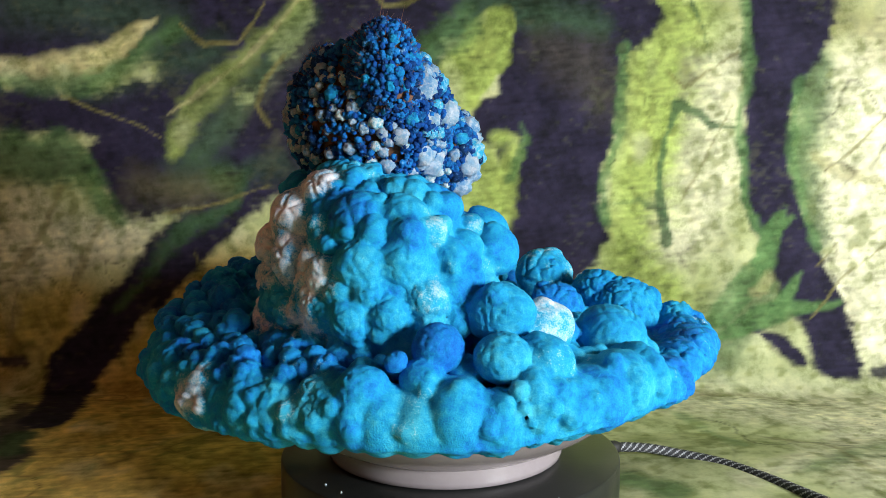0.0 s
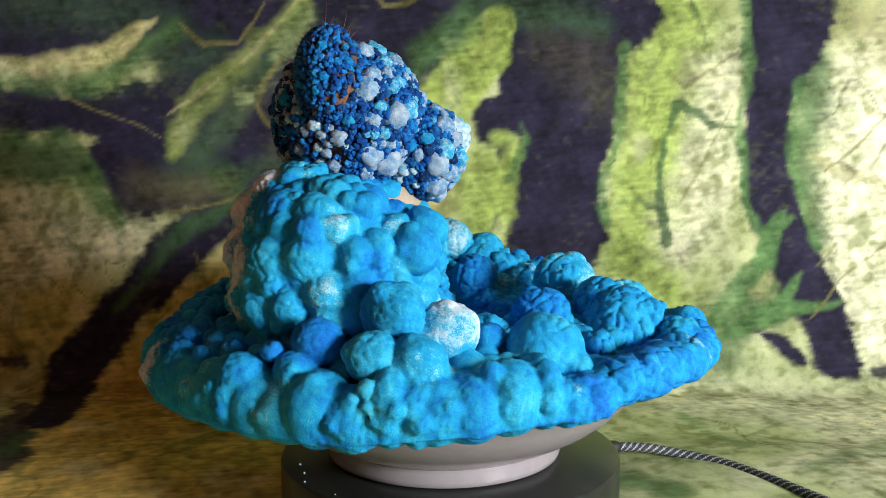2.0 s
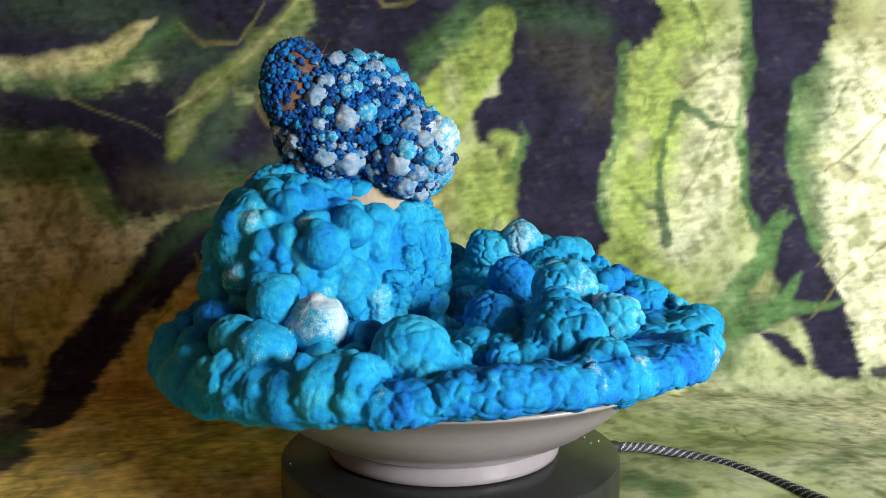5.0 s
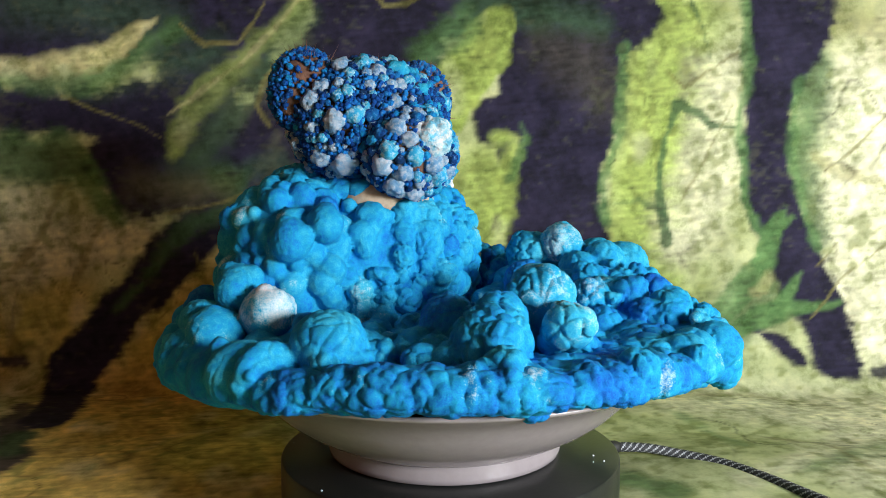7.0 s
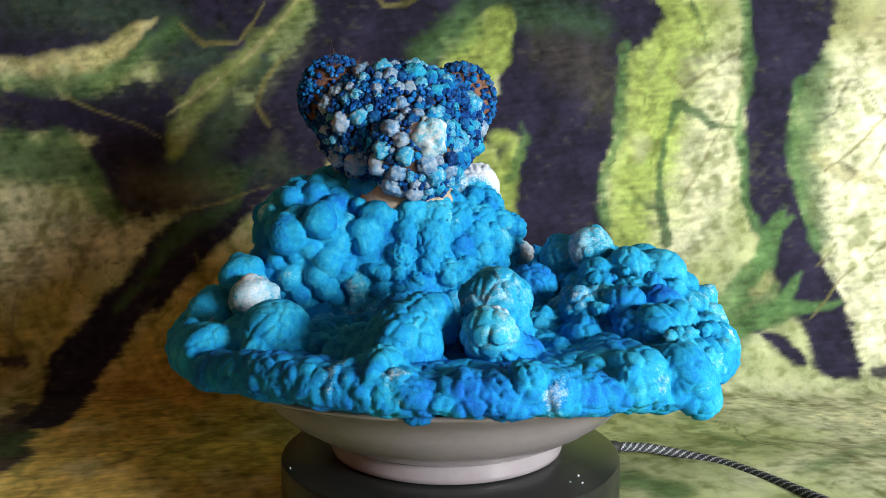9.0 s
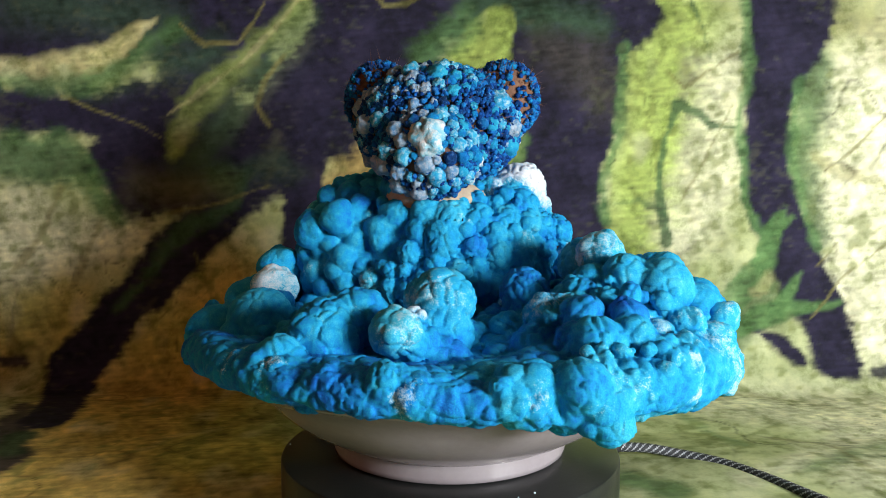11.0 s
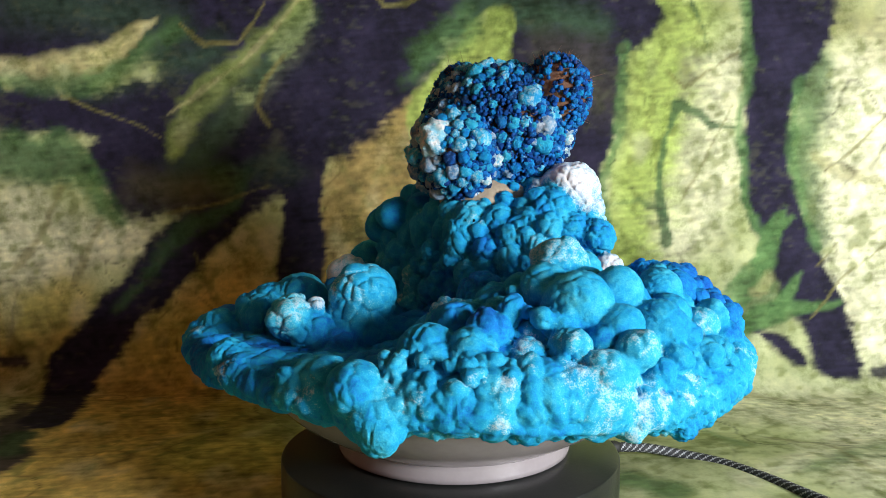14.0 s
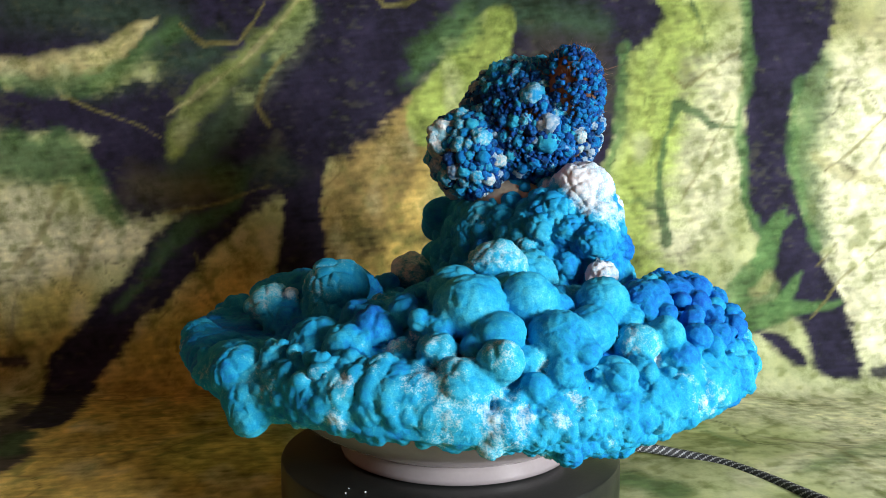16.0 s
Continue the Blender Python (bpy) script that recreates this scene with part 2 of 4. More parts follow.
# ---- the printed cloth, one sheet that hangs behind and runs out over the table ----
CREAM, LIME, GREEN = (0.66, 0.64, 0.44), (0.34, 0.43, 0.105), (0.10, 0.20, 0.07)
WARM_SHADE, STRAW = (0.56, 0.40, 0.11), (0.56, 0.52, 0.24)
MOSS, OLIVE, DARK = (0.055, 0.12, 0.05), (0.20, 0.18, 0.06), (0.020, 0.017, 0.039)
FOLD, BACK = 0.022, 0.21
PRINT = [
    (CREAM, 0.0341, 0.85, [(0.150, -0.030, 0.0303), (0.300, -0.060, 0.0492), (0.230, -0.160, 0.0492)]),
    (LIME, 0.0265, 0.90, [(0.144, 0.239, 0.0341), (0.150, 0.169, 0.0341), (0.136, 0.105, 0.0341), (0.137, 0.051, 0.0341)]),
    (CREAM, 0.0227, 0.85, [(0.180, 0.214, 0.0152), (0.177, 0.139, 0.0227), (0.159, 0.101, 0.0189)]),
    (CREAM, 0.0227, 1.00, [(0.279, 0.203, 0.0341), (0.283, 0.132, 0.0398), (0.295, 0.051, 0.0417)]),
    (OLIVE, 0.0227, 0.55, [(0.240, 0.246, 0.0227), (0.263, 0.243, 0.0170), (0.289, 0.228, 0.0152)]),
    (MOSS, 0.0152, 0.80, [(0.236, 0.210, 0.0159), (0.235, 0.150, 0.0098), (0.246, 0.105, 0.0114)]),
    (MOSS, 0.0174, 0.70, [(0.202, 0.051, 0.0227), (0.180, 0.020, 0.0189), (0.210, 0.067, 0.0189)]),
    (LIME, 0.0227, 0.90, [(0.041, 0.105, 0.0265), (0.022, 0.139, 0.0227)]),
    # three orange-brown strokes: warm shade on the cream print, painted in as colour
    (WARM_SHADE, 0.0227, 0.95, [(-0.035, 0.173, 0.0265), (-0.039, 0.147, 0.0379), (-0.050, 0.105, 0.0417), (-0.066, 0.067, 0.0341)]),
    (WARM_SHADE, 0.0341, 0.95, [(-0.142, 0.059, 0.0303), (-0.179, 0.004, 0.0492), (-0.158, -0.150, 0.0644), (-0.103, -0.142, 0.0455)]),
    (WARM_SHADE, 0.0341, 0.80, [(-0.320, 0.028, 0.0341), (-0.262, 0.051, 0.0227), (-0.205, -0.158, 0.0455)]),
    (CREAM, 0.0189, 0.80, [(-0.282, 0.113, 0.0227), (-0.298, 0.086, 0.0227), (-0.214, 0.101, 0.0152)]),
    (LIME, 0.0189, 0.35, [(-0.254, -0.013, 0.0227), (-0.281, 0.036, 0.0227), (-0.128, 0.020, 0.0303), (-0.110, -0.125, 0.0417)]),
    (DARK, 0.0098, 1.00, [(-0.317, 0.239, 0.0341), (-0.242, 0.246, 0.0265), (-0.153, 0.246, 0.0341), (-0.119, 0.257, 0.0227)]),
    (DARK, 0.0083, 1.00, [(-0.320, 0.184, 0.0159), (-0.252, 0.183, 0.0167), (-0.185, 0.177, 0.0265), (-0.140, 0.169, 0.0265)]),
    (DARK, 0.0083, 1.00, [(-0.218, 0.150, 0.0242), (-0.199, 0.141, 0.0273), (-0.155, 0.150, 0.0265), (-0.110, 0.162, 0.0189)]),
    (DARK, 0.0083, 1.00, [(-0.165, 0.206, 0.0265), (-0.128, 0.217, 0.0152)]),
    (DARK, 0.0053, 1.00, [(-0.114, 0.137, 0.0098), (-0.153, 0.116, 0.0152), (-0.189, 0.083, 0.0178), (-0.222, 0.046, 0.0189), (-0.254, 0.007, 0.0182), (-0.241, -0.070, 0.0144)]),
    (DARK, 0.0053, 1.00, [(-0.071, 0.268, 0.0227), (-0.053, 0.239, 0.0379), (-0.053, 0.214, 0.0360), (-0.083, 0.188, 0.0284), (-0.110, 0.169, 0.0189)]),
    (DARK, 0.0045, 1.00, [(-0.056, 0.254, 0.0265), (0.003, 0.261, 0.0265), (0.062, 0.254, 0.0265), (0.110, 0.254, 0.0280), (0.116, 0.246, 0.0235)]),
    (DARK, 0.0045, 1.00, [(0.081, 0.243, 0.0379), (0.072, 0.206, 0.0424), (0.071, 0.169, 0.0409), (0.073, 0.135, 0.0349), (0.070, 0.097, 0.0322)]),
    (DARK, 0.0038, 1.00, [(0.033, 0.182, 0.0152), (0.029, 0.169, 0.0098)]),
    (DARK, 0.0038, 1.00, [(-0.095, 0.162, 0.0152), (-0.096, 0.113, 0.0144), (-0.100, 0.067, 0.0159)]),
    (DARK, 0.0045, 1.00, [(0.225, 0.268, 0.0311), (0.224, 0.239, 0.0273), (0.213, 0.206, 0.0189), (0.210, 0.173, 0.0159), (0.215, 0.135, 0.0159), (0.229, 0.097, 0.0174), (0.248, 0.055, 0.0174), (0.266, 0.016, 0.0152)]),
    (DARK, 0.0034, 1.00, [(0.199, 0.041, 0.0023), (0.223, 0.026, 0.0061), (0.244, 0.014, 0.0038)]),
    (DARK, 0.0045, 0.90, [(-0.321, 0.020, 0.0053), (-0.290, 0.014, 0.0045)]),
    (DARK, 0.0076, 0.90, [(-0.271, -0.040, 0.0076), (-0.228, -0.142, 0.0152)]),
    (MOSS, 0.0265, 0.40, [(-0.279, 0.254, 0.0152), (-0.220, 0.250, 0.0152), (-0.183, 0.243, 0.0095)]),
    (MOSS, 0.0227, 0.50, [(-0.236, 0.206, 0.0061), (-0.184, 0.214, 0.0098), (-0.154, 0.221, 0.0076)]),
    (OLIVE, 0.0227, 0.16, [(-0.139, 0.195, 0.0152), (-0.110, 0.177, 0.0189), (-0.087, 0.162, 0.0114)]),
    (MOSS, 0.0189, 0.35, [(-0.174, 0.147, 0.0136), (-0.140, 0.143, 0.0121), (-0.103, 0.150, 0.0076)]),
    (MOSS, 0.0136, 0.80, [(-0.154, 0.141, 0.0061), (-0.137, 0.137, 0.0053)]),
    (MOSS, 0.0152, 0.60, [(0.014, 0.254, 0.0076), (0.040, 0.250, 0.0091), (0.070, 0.245, 0.0098), (0.096, 0.239, 0.0061)]),
    (OLIVE, 0.0189, 0.15, [(0.062, 0.225, 0.0114), (0.092, 0.214, 0.0152), (0.100, 0.188, 0.0114)]),
    (GREEN, 0.0152, 0.30, [(-0.092, 0.239, 0.0061), (-0.101, 0.217, 0.0098), (-0.117, 0.206, 0.0061)]),
    (OLIVE, 0.0189, 0.35, [(-0.205, 0.135, 0.0098), (-0.175, 0.132, 0.0114), (-0.148, 0.134, 0.0061)]),
    (GREEN, 0.0098, 0.75, [(-0.318, 0.203, 0.0076), (-0.251, 0.204, 0.0061), (-0.213, 0.215, 0.0053), (-0.177, 0.238, 0.0038)]),
    (STRAW, 0.0045, 0.95, [(-0.318, 0.211, 0.0053), (-0.273, 0.216, 0.0057), (-0.239, 0.218, 0.0064), (-0.219, 0.226, 0.0068), (-0.197, 0.237, 0.0034), (-0.192, 0.241, 0.0011)]),
    (GREEN, 0.0091, 0.90, [(-0.314, 0.154, 0.0174), (-0.257, 0.154, 0.0174), (-0.241, 0.137, 0.0106), (-0.230, 0.120, 0.0068), (-0.219, 0.113, 0.0023)]),
    (LIME, 0.0061, 0.62, [(-0.088, 0.266, 0.0034), (-0.103, 0.246, 0.0049), (-0.126, 0.225, 0.0064), (-0.145, 0.206, 0.0083), (-0.164, 0.186, 0.0098), (-0.178, 0.167, 0.0091), (-0.182, 0.158, 0.0045)]),
    (GREEN, 0.0114, 0.35, [(-0.094, 0.250, 0.0061), (-0.120, 0.210, 0.0083), (-0.147, 0.177, 0.0106), (-0.167, 0.158, 0.0083)]),
    (STRAW, 0.0019, 0.60, [(-0.095, 0.259, 0.0008), (-0.108, 0.243, 0.0015), (-0.135, 0.215, 0.0015), (-0.169, 0.191, 0.0011), (-0.185, 0.182, 0.0004)]),
    (DARK, 0.0083, 1.00, [(-0.038, 0.225, 0.0341), (-0.057, 0.195, 0.0284), (-0.091, 0.165, 0.0170)]),
    (DARK, 0.0076, 0.90, [(-0.075, 0.246, 0.0083), (-0.092, 0.214, 0.0129), (-0.113, 0.186, 0.0136), (-0.132, 0.165, 0.0114), (-0.140, 0.156, 0.0061)]),
    # three thin dark strokes dim the print where the bear's shadow falls
    (DARK, 0.0189, 0.45, [(-0.038, 0.180, 0.0303), (-0.050, 0.139, 0.0303), (-0.065, 0.105, 0.0227)]),
    (DARK, 0.0152, 0.30, [(-0.109, 0.239, 0.0076), (-0.139, 0.210, 0.0114), (-0.170, 0.173, 0.0114)]),
    (DARK, 0.0152, 0.35, [(-0.310, 0.217, 0.0114), (-0.251, 0.217, 0.0114), (-0.314, 0.154, 0.0152), (-0.257, 0.154, 0.0152)]),
    (LIME, 0.0038, 1.00, [(0.033, 0.239, 0.0114), (0.024, 0.226, 0.0159), (0.010, 0.206, 0.0174), (-0.006, 0.178, 0.0189)]),
    (GREEN, 0.0083, 0.70, [(0.010, 0.239, 0.0098), (-0.016, 0.221, 0.0076), (-0.021, 0.206, 0.0045)]),
    (LIME, 0.0061, 0.90, [(0.035, 0.164, 0.0061), (0.046, 0.162, 0.0045), (0.041, 0.143, 0.0083), (0.035, 0.116, 0.0114)]),
    (GREEN, 0.0045, 0.80, [(0.050, 0.175, 0.0023), (0.052, 0.164, 0.0030), (0.046, 0.143, 0.0030)]),
    (GREEN, 0.0034, 0.80, [(0.115, 0.225, 0.0030), (0.114, 0.169, 0.0030), (0.105, 0.113, 0.0034)]),
    (GREEN, 0.0034, 0.85, [(0.195, 0.261, 0.0030), (0.194, 0.214, 0.0030), (0.193, 0.173, 0.0030), (0.202, 0.128, 0.0030), (0.216, 0.094, 0.0023)]),
    (GREEN, 0.0034, 0.70, [(0.229, 0.203, 0.0030), (0.229, 0.150, 0.0034), (0.247, 0.097, 0.0038)]),
    (MOSS, 0.0023, 0.85, [(0.147, 0.097, 0.0038), (0.142, 0.132, 0.0023), (0.144, 0.165, 0.0027), (0.151, 0.188, 0.0030), (0.167, 0.184, 0.0027), (0.175, 0.176, 0.0023), (0.191, 0.174, 0.0015)]),
    (MOSS, 0.0023, 0.60, [(0.147, 0.115, 0.0015), (0.128, 0.125, 0.0019), (0.105, 0.122, 0.0015)]),
    (MOSS, 0.0019, 0.70, [(0.159, 0.259, 0.0011), (0.167, 0.239, 0.0015), (0.171, 0.220, 0.0011)]),
    (GREEN, 0.0034, 0.90, [(0.184, 0.032, 0.0045), (0.207, 0.043, 0.0091), (0.229, 0.053, 0.0083), (0.248, 0.054, 0.0038), (0.264, 0.057, 0.0008)]),
    (GREEN, 0.0030, 0.90, [(0.222, 0.051, 0.0068), (0.231, 0.067, 0.0038), (0.237, 0.078, 0.0008)]),
    (GREEN, 0.0030, 0.90, [(0.211, 0.086, 0.0083), (0.221, 0.109, 0.0053), (0.226, 0.118, 0.0008)]),
    (GREEN, 0.0030, 0.85, [(0.220, 0.105, 0.0045), (0.231, 0.113, 0.0015), (0.234, 0.113, 0.0004)]),
    (GREEN, 0.0034, 0.80, [(0.183, 0.047, 0.0083), (0.202, 0.071, 0.0091), (0.212, 0.094, 0.0045)]),
    (STRAW, 0.0045, 0.50, [(0.206, 0.063, 0.0030), (0.213, 0.074, 0.0038), (0.212, 0.067, 0.0030)]),
    (MOSS, 0.0068, 0.80, [(-0.221, 0.051, 0.0030), (-0.203, 0.078, 0.0045), (-0.172, 0.109, 0.0045), (-0.137, 0.126, 0.0023)]),
    (MOSS, 0.0068, 0.70, [(-0.242, -0.096, 0.0091), (-0.234, -0.125, 0.0076)]),
    (OLIVE, 0.0015, 0.80, [(-0.175, 0.241, 0.0008), (-0.160, 0.227, 0.0011), (-0.137, 0.228, 0.0011), (-0.128, 0.239, 0.0008), (-0.119, 0.254, 0.0008)]),
    (OLIVE, 0.0015, 0.70, [(-0.255, 0.195, 0.0011), (-0.233, 0.186, 0.0011), (-0.207, 0.176, 0.0008), (-0.189, 0.167, 0.0008)]),
    (OLIVE, 0.0015, 0.70, [(-0.189, 0.116, 0.0008), (-0.156, 0.123, 0.0011), (-0.118, 0.134, 0.0008)]),
    (OLIVE, 0.0019, 0.70, [(-0.107, 0.219, 0.0011), (-0.120, 0.203, 0.0015), (-0.126, 0.188, 0.0015), (-0.118, 0.175, 0.0011)]),
    (OLIVE, 0.0015, 0.80, [(-0.048, 0.260, 0.0011), (-0.042, 0.252, 0.0015), (-0.027, 0.252, 0.0015), (-0.017, 0.259, 0.0011)]),
    (OLIVE, 0.0030, 0.55, [(0.244, 0.154, 0.0038), (0.263, 0.144, 0.0045), (0.298, 0.132, 0.0045)]),
    (OLIVE, 0.0011, 0.70, [(0.298, 0.097, 0.0008), (0.263, 0.071, 0.0008), (0.245, 0.045, 0.0008)]),
    (OLIVE, 0.0011, 0.70, [(0.293, 0.186, 0.0008), (0.267, 0.158, 0.0008), (0.250, 0.144, 0.0008)]),
    (OLIVE, 0.0011, 0.60, [(0.187, 0.188, 0.0008), (0.169, 0.147, 0.0008), (0.155, 0.124, 0.0008)]),
    (OLIVE, 0.0011, 0.60, [(0.137, 0.217, 0.0004), (0.156, 0.199, 0.0008), (0.189, 0.222, 0.0008)]),
    (OLIVE, 0.0011, 0.60, [(0.262, 0.097, 0.0008), (0.247, 0.082, 0.0008)]),
    (OLIVE, 0.0030, 0.60, [(-0.293, 0.078, 0.0023), (-0.272, 0.105, 0.0027), (-0.258, 0.132, 0.0019)]),
    (OLIVE, 0.0027, 0.60, [(-0.253, 0.067, 0.0019), (-0.241, 0.094, 0.0023), (-0.232, 0.111, 0.0015)]),
    (OLIVE, 0.0019, 0.60, [(-0.170, 0.090, 0.0011), (-0.161, 0.067, 0.0015), (-0.152, 0.047, 0.0011)]),
    (OLIVE, 0.0038, 0.70, [(-0.077, 0.101, 0.0045), (-0.035, 0.098, 0.0034), (-0.008, 0.101, 0.0019)]),
    (OLIVE, 0.0019, 0.60, [(-0.065, 0.139, 0.0011), (-0.054, 0.128, 0.0015), (-0.058, 0.113, 0.0008)]),
    (GREEN, 0.0098, 0.80, [(0.089, -0.165, 0.0091), (0.104, -0.181, 0.0114)]),
    (GREEN, 0.0114, 0.60, [(0.179, -0.154, 0.0076), (0.236, -0.116, 0.0114)]),
    (GREEN, 0.0076, 0.60, [(0.156, -0.116, 0.0038), (0.141, -0.058, 0.0038)]),
    (OLIVE, 0.0098, 0.60, [(0.154, -0.013, 0.0053), (0.203, -0.013, 0.0053), (0.247, -0.040, 0.0038)]),
    (CREAM, 0.0114, 0.70, [(0.220, -0.075, 0.0083), (0.266, -0.064, 0.0083), (0.145, -0.169, 0.0083)]),
    (OLIVE, 0.0053, 0.60, [(0.178, -0.098, 0.0019), (0.205, -0.116, 0.0027), (0.212, -0.165, 0.0030)]),
    (DARK, 0.0038, 0.90, [(0.289, 0.007, 0.0030), (0.320, 0.014, 0.0061)]),
]


def wob_pad(w):
    return np.concatenate([w, np.zeros((len(w), 1))], 1)


def cloth():
    xs = np.concatenate([np.linspace(-0.6, -0.37, 12)[:-1], np.linspace(-0.37, 0.37, 430), np.linspace(0.37, 0.6, 12)[1:]])
    vs = np.concatenate([np.linspace(-0.80, -0.26, 24)[:-1], np.linspace(-0.26, 0.36, 370), np.linspace(0.36, 0.62, 14)[1:]])
    X, V = np.meshgrid(xs, vs)
    # where the sheet lies: table, round fold, wall
    q = FOLD * math.pi / 4
    ang = np.clip((V + q) / (2 * q), 0, 1) * math.pi / 2
    Y = np.where(V < -q, BACK + V - (FOLD - q), BACK - FOLD + FOLD * np.sin(ang))
    Z = np.where(V > q, V + (FOLD - q), FOLD - FOLD * np.cos(ang))
    P = np.stack([X.ravel(), V.ravel(), 0 * X.ravel()], 1)
    sag = ripple(P * [0.6, 1.2, 1], 20.0) * 0.0026 + ripple(P, 34.0) * 0.0007
    up = np.clip((V.ravel() + 0.02) / 0.06, 0, 1)
    Y = Y.ravel() - up * np.abs(sag) * 1.5
    Z = Z.ravel() + (1 - up) * np.abs(sag) * 0.9
    # the print, with some shade painted in: soft strokes with ragged edges
    wob = np.stack([ripple(P, 60.0), ripple(P, 60.0)], 1) * 0.0022 + np.stack([ripple(P, 240.0), ripple(P, 240.0)], 1) * 0.0009
    Q = P[:, :2]
    mott = ripple(P, 130.0, 30)
    big = ripple(P, 22.0)
    rag = ripple(P * [1, 1.8, 1], 480.0, 40)
    C = np.array(LIME) * (0.5 + 0.13 * big[:, None]) + np.array(CREAM) * (0.42 + 0.10 * mott[:, None])
    for color, soft, strength, pts in PRINT:
        best = np.full(len(Q), 9.0)
        Q = P[:, :2] + wob * (1.0 if soft > 0.003 else 0.4)
        for (ax, ay, ar), (bx, by, br) in zip(pts[:-1], pts[1:]):
            e = np.array([bx - ax, by - ay])
            h = np.clip(((Q - [ax, ay]) @ e) / max(e @ e, 1e-9), 0, 1)
            dist = np.hypot(Q[:, 0] - ax - h * e[0], Q[:, 1] - ay - h * e[1]) - (ar + (br - ar) * h)
            best = np.minimum(best, dist)
        reach = min(soft, 0.008)
        w = np.clip(0.5 - (best + (mott * 0.30 + rag * 0.22) * reach) / (soft * 1.3), 0, 1)
        w = (w * w * (3 - 2 * w))[:, None] * strength
        tint = np.array(color) * (1 + 0.16 * mott[:, None] + 0.12 * big[:, None] + 0.22 * rag[:, None])
        C = C * (1 - w) + tint * w
    # mossy flecks on the dark limbs; leaf litter, cracks and thin twigs on the pale ground
    lum = (C @ np.array([0.3, 0.6, 0.1]))[:, None]
    pale = np.clip((lum - 0.12) / 0.25, 0, 1)
    fleck = np.clip(ripple(P * [1, 2.2, 1], 420.0, 50) + 0.8 * ripple(P, 60.0) - 1.0, 0, 1)[:, None] * (1 - pale)
    C = C * (1 - 0.3 * fleck) + np.array([0.10, 0.105, 0.06]) * 0.3 * fleck
    litter = np.clip(ripple(P, 330.0, 50) + 0.5 * ripple(P, 90.0) - 0.35, 0, 1)[:, None] * pale
    C = C * (1 - 0.62 * litter) + np.array([0.16, 0.19, 0.05]) * 0.62 * litter
    for freq in (55.0, 80.0):
        crack = np.clip(1 - np.abs(ripple(P + wob_pad(wob), freq)) / 0.06, 0, 1)[:, None] * np.clip(ripple(P, 30.0) - 0.1, 0, 0.8)[:, None] * pale
        C = C * (1 - crack * 0.75)
    glow = np.clip(ripple(P, 120.0) - 0.5, 0, 1)[:, None] * pale
    C = C * (1 - 0.35 * glow) + np.array(CREAM) * 1.08 * 0.35 * glow
    C = np.clip(C, 0.004, 0.9)
    nx, nv = len(xs), len(vs)
    k = np.arange((nv - 1) * nx).reshape(nv - 1, nx)[:, :-1].ravel()
    quads = np.stack([k, k + 1, k + 1 + nx, k + nx], 1)
    me = mesh_of("backdrop_cloth", np.stack([X.ravel(), Y, Z], 1), quads.tolist(), CLOTH)
    a = me.color_attributes.new("print", "FLOAT_COLOR", "POINT")
    a.data.foreach_set("color", np.concatenate([C, np.ones((len(C), 1))], 1).ravel())
    return tagged(new("backdrop_cloth", me), "forest-printed cloth with dark limbs on lime and cream, hung behind", "backdrop cloth")


cloth()

# ---- turntable ----
TOP = 0.032
turntable = tagged(empty("turntable"), "round dark grey plastic turntable on the printed cloth", "turntable")
v, fc = lathe([(0.0, 0.003), (0.070, 0.003), (0.0698, 0.004), (0.0698, 0.0135), (0.070, 0.0145), (0.0, 0.0145)])
part_mesh("base", mesh_of("base", v, fc, PLASTIC, False), turntable)
v, fc = lathe([(0.0, 0.0152), (0.0703, 0.0152), (0.0712, 0.0160), (0.0712, TOP - 0.0012), (0.0708, TOP - 0.0004), (0.0700, TOP), (0.0, TOP)], 160)
platter = part_mesh("platter", mesh_of("platter", v, fc, PLASTIC, False), turntable)
for ob in (platter, turntable.children[0]):
    ob.data.polygons.foreach_set("use_smooth", [True] * len(ob.data.polygons))
    ob.data.set_sharp_from_angle(angle=radians(28))
for i in range(4):
    a = radians(45 + 90 * i)
    v, fc = lathe([(0.0, 0.0), (0.007, 0.0), (0.007, 0.0035), (0.0, 0.0035)], 20)
    part_mesh("rubber_foot", mesh_of("rubber_foot", v, fc, RUBBER), turntable, "", pose(0.055 * math.cos(a), 0.055 * math.sin(a), 0))

# ---- braided cable ----


